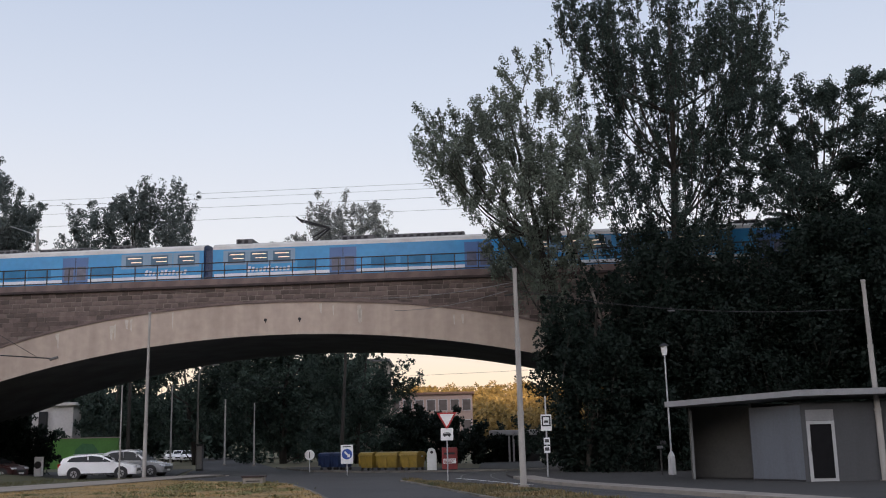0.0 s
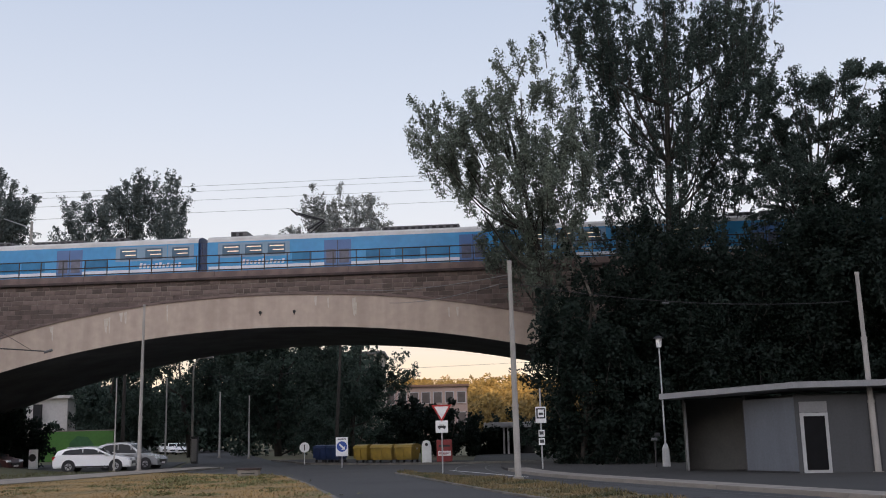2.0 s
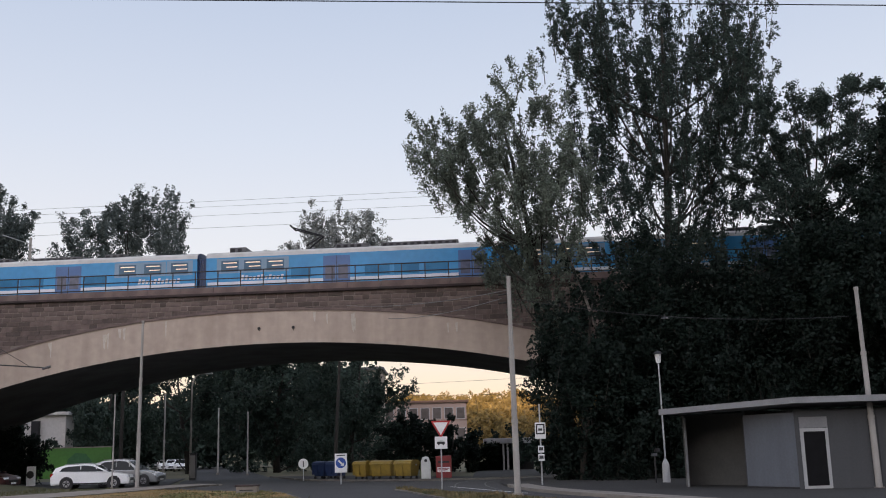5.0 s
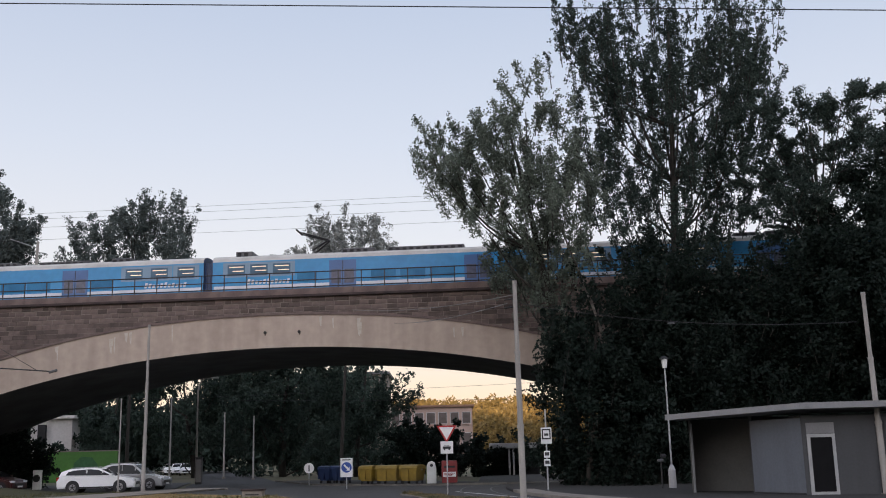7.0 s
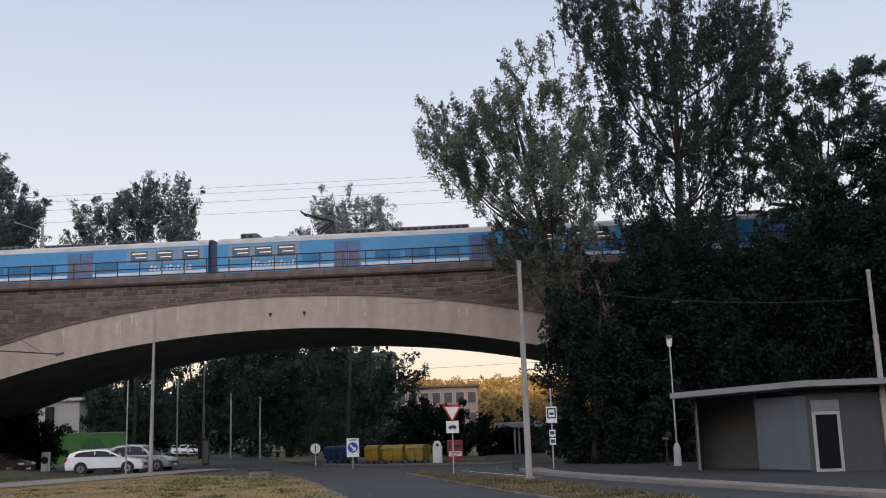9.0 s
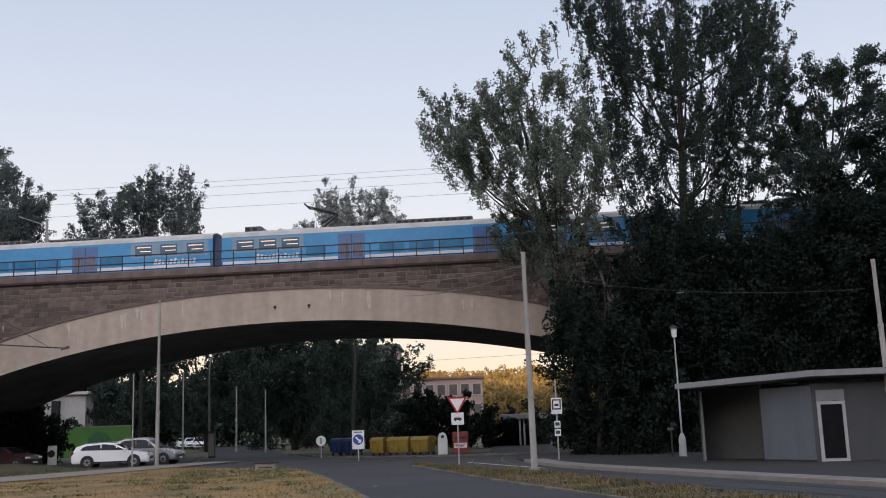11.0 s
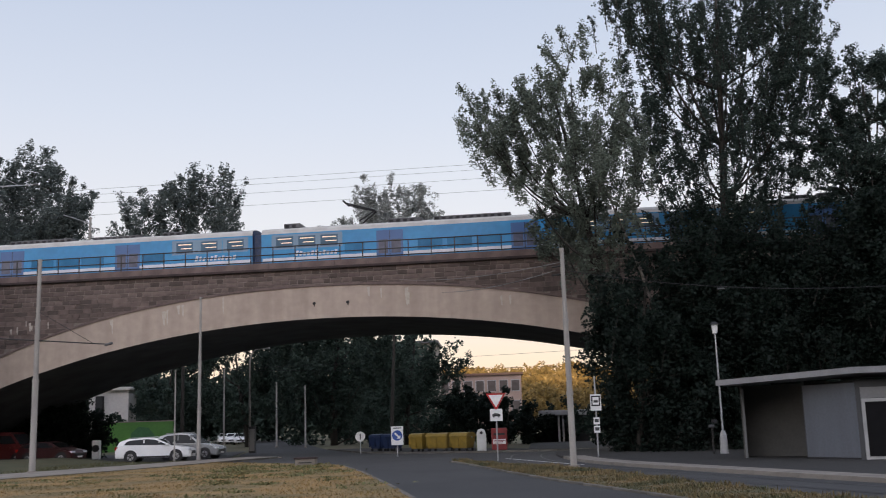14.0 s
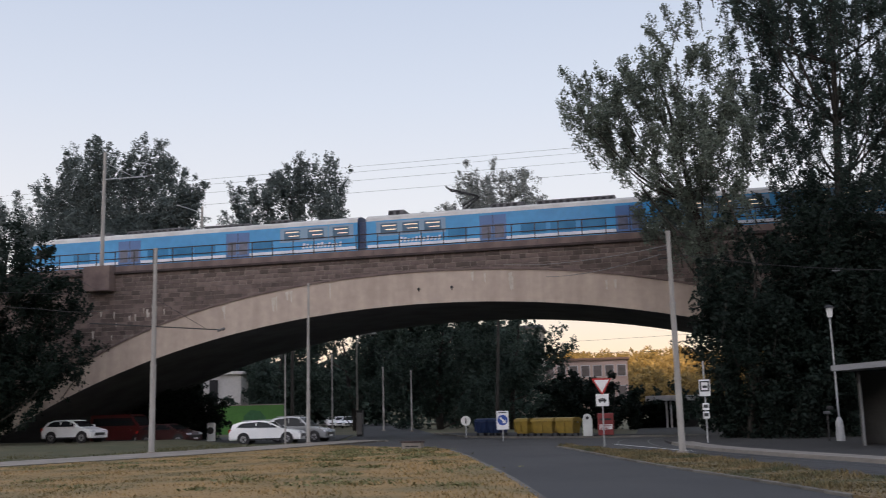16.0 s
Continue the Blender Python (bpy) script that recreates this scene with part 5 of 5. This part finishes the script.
part("post", R((0, 0, 0), (0, 0, 1.2), 0.035), M_IRON, bp)
part("head", B(-0.14, 0.1, -0.08, 0.08, 1.08, 1.2, 0.03), M_BOXG, bp)
part("head", B(0.0, 0.22, -0.08, 0.08, 1.25, 1.40, 0.03), M_IRON, bp)


# ---------- waste containers ----------
def bin_1100(x, y, rz, mat, label, w=1.37):
    b = thing("waste_container", pose(x, y, 0.07, 0, 0, rz), label, "waste container", "waste containers")
    b.scale = (0.9, 0.9, 0.9)
    bm = bmesh.new()
    lo = [(-w / 2 + 0.1, -0.4), (w / 2 - 0.1, -0.4), (w / 2 - 0.1, 0.4), (-w / 2 + 0.1, 0.4)]
    hi = [(-w / 2, -0.52), (w / 2, -0.52), (w / 2, 0.52), (-w / 2, 0.52)]
    a = [bm.verts.new((*p, 0.2)) for p in lo]
    c = [bm.verts.new((*p, 0.98)) for p in hi]
    bm.faces.new(a[::-1])
    bm.faces.new(c)
    for i in range(4):
        bm.faces.new((a[i], a[(i + 1) % 4], c[(i + 1) % 4], c[i]))
    bmesh.ops.bevel(bm, geom=list(bm.edges), offset=0.03, segments=2, affect="EDGES")
    part("body", bm, mat, b)
    part("rim", B(-w / 2 - 0.03, w / 2 + 0.03, -0.55, 0.55, 0.95, 1.02, 0.015), mat, b)
    part("lid", prism([(-0.56, 1.02), (0.56, 1.02), (0.5, 1.15), (0.2, 1.22), (-0.2, 1.22), (-0.5, 1.15)], -w / 2, w / 2, 0.02), mat, b).matrix_basis = Matrix.Rotation(radians(90), 4, "Z")
    for xx in (-0.45, 0.0, 0.45):
        part("rib", B(xx * w - 0.03, xx * w + 0.03, -0.545, -0.42, 0.3, 0.95), mat, b)
    for sx in (-1, 1):
        part("trunnion", R((sx * (w / 2), 0, 0.9), (sx * (w / 2 + 0.08), 0, 0.9), 0.04), M_STEEL, b)
        for sy in (-1, 1):
            part("wheel", R((sx * w * 0.38 - 0.03, sy * 0.33, 0.1), (sx * w * 0.38 + 0.03, sy * 0.33, 0.1), 0.1, n=14), M_DARK, b)
    return b


bin_1100(-4.37, 61.56, -35, M_BINY, "yellow plastic recycling container with a rounded lid", 1.15)
bin_1100(-3.11, 60.93, -32, M_BINY, "large yellow plastic recycling container with a rounded lid", 1.75)
bin_1100(-1.78, 59.94, -32, M_BINY, "yellow plastic recycling container with a rounded lid")
bin_1100(-7.26, 65.61, -40, M_BINB, "dark blue plastic paper container", 1.2)
bin_1100(-6.37, 64.98, -40, M_BINB, "dark blue plastic paper container", 1.2)
bell = thing("glass_bank", pose(-0.66, 58.9, 0.07), "pale upright bottle bank with a dark round opening", "waste container")
bell.scale = (0.9, 0.9, 0.9)
part("body", prism([(-0.3, 0), (0.3, 0), (0.3, 1.0), (0.2, 1.32), (0.02, 1.42), (-0.2, 1.36), (-0.3, 1.1)], -0.35, 0.35, 0.05), M_BINW, bell)
part("opening", R((0.0, -0.37, 1.15), (0.0, -0.33, 1.15), 0.1, n=16), M_BLACK, bell)
part("side_panel", B(-0.34, -0.29, -0.3, 0.3, 0.05, 1.1), material("moss_green_plastic", (0.10, 0.14, 0.05), rough=0.5), bell)
cl = thing("clothes_bank", pose(0.36, 59.1, 0.07), "red metal clothes bank with a white notice", "waste container")
cl.scale = (0.86, 0.86, 0.9)
part("body", B(-0.52, 0.52, -0.5, 0.5, 0.05, 1.42, 0.05), M_BINR, cl)
part("hood", prism([(-0.46, 1.1), (0.46, 1.1), (0.42, 1.3), (-0.42, 1.3)], -0.58, -0.5), M_BINR, cl)
part("chute", B(-0.36, 0.36, -0.53, -0.48, 0.98, 1.1), M_BLACK, cl)
nt = part("notice", B(-0.42, 0.42, -0.525, -0.49, 0.42, 0.72), M_SIGNW, cl, "white notice")
for k in range(3):
    part("print_bar", B(-0.36, 0.36 - 0.1 * k, -0.532, -0.52, 0.62 - 0.08 * k, 0.66 - 0.08 * k), M_BINR, nt)
mch = thing("clothes_bank", pose(-27.4, 70.0, -0.01), "white metal donation box with a dark round hatch", "waste container")
part("body", B(-0.26, 0.26, -0.4, -0.05, 0, 1.3, 0.04), M_CARW, mch)
part("hatch", R((0, -0.43, 0.75), (0, -0.38, 0.75), 0.2, n=20), M_BLACK, mch)
part("hatch_ring", R((0, -0.415, 0.75), (0, -0.38, 0.75), 0.25, n=20), M_SHEL, mch)


# ---------- parked vehicles ----------
def car_thing(x, y, rz, paint, label, L=4.5, H=1.46, W=1.78, style="wagon", z=-0.02, cat="car"):
    """A parked car, nose along its own +x."""
    c = thing("parked_car" if cat == "car" else "parked_van", pose(x, y, z, 0, 0, rz), label, cat, "parked cars")
    k = L / 4.5
    if style == "van":
        low = [(-2.2, 0.3), (2.2, 0.3), (2.25, 0.75), (2.1, 1.05), (1.55, 1.2), (-2.25, 1.2), (-2.25, 0.5)]
        up = [(-2.24, 1.18), (1.55, 1.18), (0.95, H - 0.08), (0.7, H), (-2.1, H), (-2.2, H - 0.1)]
        glass = [(-1.95, 1.28), (1.28, 1.28), (0.88, H - 0.22), (-1.95, H - 0.22)]
    elif style == "hatch":
        low = [(-2.2, 0.28), (2.22, 0.28), (2.25, 0.6), (2.1, 0.78), (1.15, 0.95), (-2.05, 0.98), (-2.25, 0.75), (-2.25, 0.45)]
        up = [(-2.1, 0.95), (1.2, 0.93), (0.35, H - 0.05), (-0.1, H), (-1.2, H - 0.02), (-1.75, H - 0.14)]
        glass = [(-1.75, 1.0), (0.92, 0.99), (0.25, H - 0.12), (-0.15, H - 0.07), (-1.15, H - 0.09), (-1.5, H - 0.18)]
    else:
        low = [(-2.2, 0.26), (2.22, 0.26), (2.26, 0.58), (2.12, 0.76), (1.2, 0.92), (-2.1, 0.97), (-2.25, 0.8), (-2.25, 0.42)]
        up = [(-2.15, 0.94), (1.15, 0.90), (0.2, H - 0.06), (-0.35, H), (-1.5, H - 0.05), (-2.0, H - 0.2)]
        glass = [(-1.75, 1.02), (0.86, 0.98), (0.12, H - 0.13), (-0.38, H - 0.08), (-1.35, H - 0.14), (-1.6, H - 0.22)]
    sc = lambda o: [(px * k, pz) for px, pz in o]
    hw = W / 2
    part("body", prism(sc(low), -hw, hw, 0.07), paint, c)
    bm = prism(sc(up), -hw + 0.03, hw - 0.03)
    for v in bm.verts:
        t = max(0.0, (v.co.z - 0.95) / (H - 0.95))
        v.co.y *= 1 - (0.05 if style == "van" else 0.19) * t
    bmesh.ops.bevel(bm, geom=[e for e in bm.edges if abs(e.verts[0].co.y - e.verts[1].co.y) < 0.4 and e.calc_length() > 0.2], offset=0.04, segments=2, affect="EDGES")
    cabin = part("cabin", bm, paint, c)
    for sgn in (-1, 1):
        bm = prism(sc(glass), sgn * (hw - 0.05), sgn * (hw - 0.015))
        for v in bm.verts:
            t = max(0.0, (v.co.z - 0.95) / (H - 0.95))
            v.co.y *= 1 - (0.05 if style == "van" else 0.175) * t
        part("side_window", bm, M_CGLASS, cabin, "dark side glass")
        for xx in (-0.55, 0.35):
            part("pillar", B(xx * k - 0.03, xx * k + 0.03, sgn * hw * 0.90 - 0.02, sgn * hw * 0.90 + 0.02, 0.97, H - 0.12), paint, cabin)
        part("sill_trim", B(-1.1 * k, 1.05 * k, sgn * hw - 0.02, sgn * hw + 0.012, 0.27, 0.36), M_DARK, c)
        part("mirror", B(0.78 * k, 0.95 * k, sgn * (hw + 0.08) - 0.08, sgn * (hw + 0.08) + 0.08, 0.95, 1.08, 0.02), paint, c)
        for xx in (-0.45, 0.5):
            part("door_handle", B(xx * k - 0.1, xx * k + 0.08, sgn * hw - 0.01, sgn * hw + 0.02, 0.80, 0.83), paint, c)
        part("headlamp", B(1.85 * k, 2.22 * k, sgn * (hw - 0.22) - 0.2, sgn * (hw - 0.22) + 0.2, 0.62, 0.74, 0.03), M_LAMPW, c, "clear headlamp")
        part("tail_lamp", B(-2.27 * k, -2.08 * k, sgn * (hw - 0.16) - 0.15, sgn * (hw - 0.16) + 0.15, 0.72, 0.92, 0.02), M_LAMPR, c, "red tail lamp")
        for xx in (-1.32, 1.38):
            part("wheel_arch", R((xx * k, sgn * (hw - 0.03), 0.34), (xx * k, sgn * (hw + 0.006), 0.34), 0.385, n=22), M_DARK, c)
            w = part("wheel", R((xx * k, sgn * (hw - 0.2), 0.325), (xx * k, sgn * (hw + 0.016), 0.325), 0.325, n=22), M_DARK, c, "black tyre")
            part("rim", R((xx * k, sgn * (hw - 0.02), 0.325), (xx * k, sgn * (hw + 0.024), 0.325), 0.205, 0.19, 18), M_RIM, w, "alloy rim")
            part("hub", R((xx * k, sgn * (hw), 0.325), (xx * k, sgn * (hw + 0.03), 0.325), 0.06, n=10), M_DARK, w)
            for q in range(5):
                part("rim_gap", B(-0.025, 0.025, -0.003, 0.003, 0.07, 0.17, 0, pose(xx * k, sgn * (hw + 0.026), 0.325, 0, 72 * q, 0)), M_DARK, w)
    a, b = sc(up)[1], sc(up)[2]
    for (p, q, nm) in ((a, b, "windscreen"), (sc(up)[0], sc(up)[-1], "rear_window")):
        d = Vector((q[0] - p[0], 0, q[1] - p[1]))
        nrm = Vector((d.z, 0, -d.x)).normalized() * (0.012 if nm == "windscreen" else -0.012)
        v = []
        for t, wd in ((0.1, hw - 0.12), (0.92, (hw - 0.12) * (0.94 if style == "van" else 0.84))):
            for yy in (-wd, wd):
                for s_ in (-0.5, 1):
                    v.append(Vector((p[0], yy, p[1])) + d * t + nrm * s_)
        raw(nm, v, [(1, 3, 7, 5), (0, 4, 6, 2), (0, 2, 3, 1), (4, 5, 7, 6), (0, 1, 5, 4), (2, 6, 7, 3)], M_CGLASS, c)
    part("grille", B(2.2 * k, 2.275 * k, -0.5, 0.5, 0.42, 0.6, 0.02), M_BLACK, c)
    part("number_plate", B(2.265 * k, 2.285 * k, -0.26, 0.26, 0.34, 0.44), M_SIGNW, c, "blank number plate")
    if style == "wagon":
        for sgn in (-1, 1):
            part("roof_rail", R((-1.5 * k, sgn * 0.58, H - 0.0), (0.0, sgn * 0.58, H + 0.035), 0.018), M_STEEL, c)
    return c


car_thing(-20.1, 60.4, 6, M_CARW, "white estate car with dark windows parked on asphalt", 4.4, 1.42)
car_thing(-19.0, 63.7, -5, M_CARS, "silver people carrier parked behind a white car", 4.1, 1.62)
car_thing(-32.0, 59.0, -6, M_CARW, "small white hatchback parked on the grass edge", 3.55, 1.4, style="hatch", z=0.33)
car_thing(-31.0, 63.9, -6, M_CARR, "red delivery van parked in the shade of the arch", 4.4, 2.0, 1.85, "van", z=-0.01, cat="van")
car_thing(-27.4, 62.6, -8, M_CARM, "dark red hatchback parked beside a red van", 3.8, 1.35, style="hatch", z=-0.01)
for i, (x, y) in enumerate(((-30.8, 124), (-33.2, 129.5), (-35.6, 135), (-38.8, 141))):
    car_thing(x, y, -76, M_CARW, "white car in a far row along the street", 3.9, 1.4, 1.7, style="hatch")


# ---------- buildings beyond ----------
def house(name, x0, x1, y0, y1, z0, z1, wall, label, rows, roof=0.5, rz=0, roofmat=M_ROOFT):
    """A block with windows in rows; rows: (sill height, window height, number, width)."""
    cx, cy = (x0 + x1) / 2, (y0 + y1) / 2
    hs = thing(name, pose(cx, cy, 0, 0, 0, rz), label, "building")
    w, d = (x1 - x0) / 2, (y1 - y0) / 2
    part("wall", B(-w, w, -d, d, z0, z1), wall, hs)
    part("roof", B(-w - 0.4, w + 0.4, -d - 0.4, d + 0.4, z1, z1 + roof, 0.05), roofmat, hs)
    for sill, hh, n, ww in rows:
        for i in range(n):
            x = -w + 2 * w * (i + 0.5) / n
            fr = part("window", B(x - ww / 2, x + ww / 2, -d - 0.06, -d + 0.1, sill, sill + hh), M_FRAME, hs)
            part("pane", B(x - ww / 2 + 0.1, x + ww / 2 - 0.1, -d - 0.08, -d - 0.02, sill + 0.1, sill + hh - 0.1), M_PANE, fr)
            part("sill", B(x - ww / 2 - 0.1, x + ww / 2 + 0.1, -d - 0.2, -d, sill - 0.12, sill - 0.01), wall, fr)
    return hs


house("school_building", -9, 5.2, 175, 188, -0.5, 9.7, M_BLDG, "rose-coloured two-storey building with tall windows", ((6.9, 2.0, 7, 1.55), (3.4, 2.0, 7, 1.55)), 0.4)
house("apartment_block", -19, -8.0, 150, 162, -0.5, 13.6, M_PAVE, "grey apartment block showing above the trees", ((11, 1.5, 5, 1.2), (8, 1.5, 5, 1.2)), 0.4, 0, M_BOXG)
wh = house("white_house", -45.0, -40.5, 112, 114.5, -0.3, 6.5, M_WALLW, "white rendered house with a flat eave", (), 0.35, 0, M_WALLW)
part("stair_tower", B(-1.3, -0.5, -1.8, -1.2, -0.3, 5.9), M_DARK, wh, "dark glazed stair tower")
mur = thing("mural_wall", pose(0, 98, 0), "low wall painted bright green with a darker figure", "wall")
part("wall", B(-38.2, -31.0, 0, 0.3, -0.2, 2.75), M_GREEN, mur)
part("painted_patch", prism([(-35.2, 0.5), (-33.0, 0.5), (-32.8, 1.5), (-33.4, 2.2), (-34.4, 2.3), (-35.1, 1.7)], -0.012, 0.01), M_GREEND, mur)
part("cap", B(-38.3, -30.9, -0.05, 0.35, 2.75, 2.85), M_PAVE, mur)
fs_ = thing("waiting_shelter", pose(5.5, 79, 0), "small far shelter with a pale roof and white posts", "shelter")
part("roof", B(-1.9, 2.2, -0.9, 1.0, 2.05, 2.45, 0.04), M_FRAME, fs_)
# near-black wall colour stands in for the shade inside
part("back_wall", B(-1.7, 2.0, 0.8, 0.9, 0.05, 2.05), M_DARK, fs_)
for x in (-0.45, -0.12):
    part("post", B(x - 0.07, x + 0.07, -0.8, -0.66, 0.05, 2.05), M_FRAME, fs_)

drn = thing("drain_inlet", pose(-8.3, 45.2, 0.05), "low concrete drain inlet with a dark slot in the lawn", "drain")
part("body", B(-0.45, 0.45, -0.3, 0.3, -0.05, 0.28, 0.03), M_PAVE, drn)
part("slot", B(-0.3, 0.3, -0.31, -0.28, 0.1, 0.14), M_BLACK, drn)
part("lid", B(-0.5, 0.5, -0.34, 0.34, 0.28, 0.35, 0.015), M_COPE, drn, "dark brown lid")
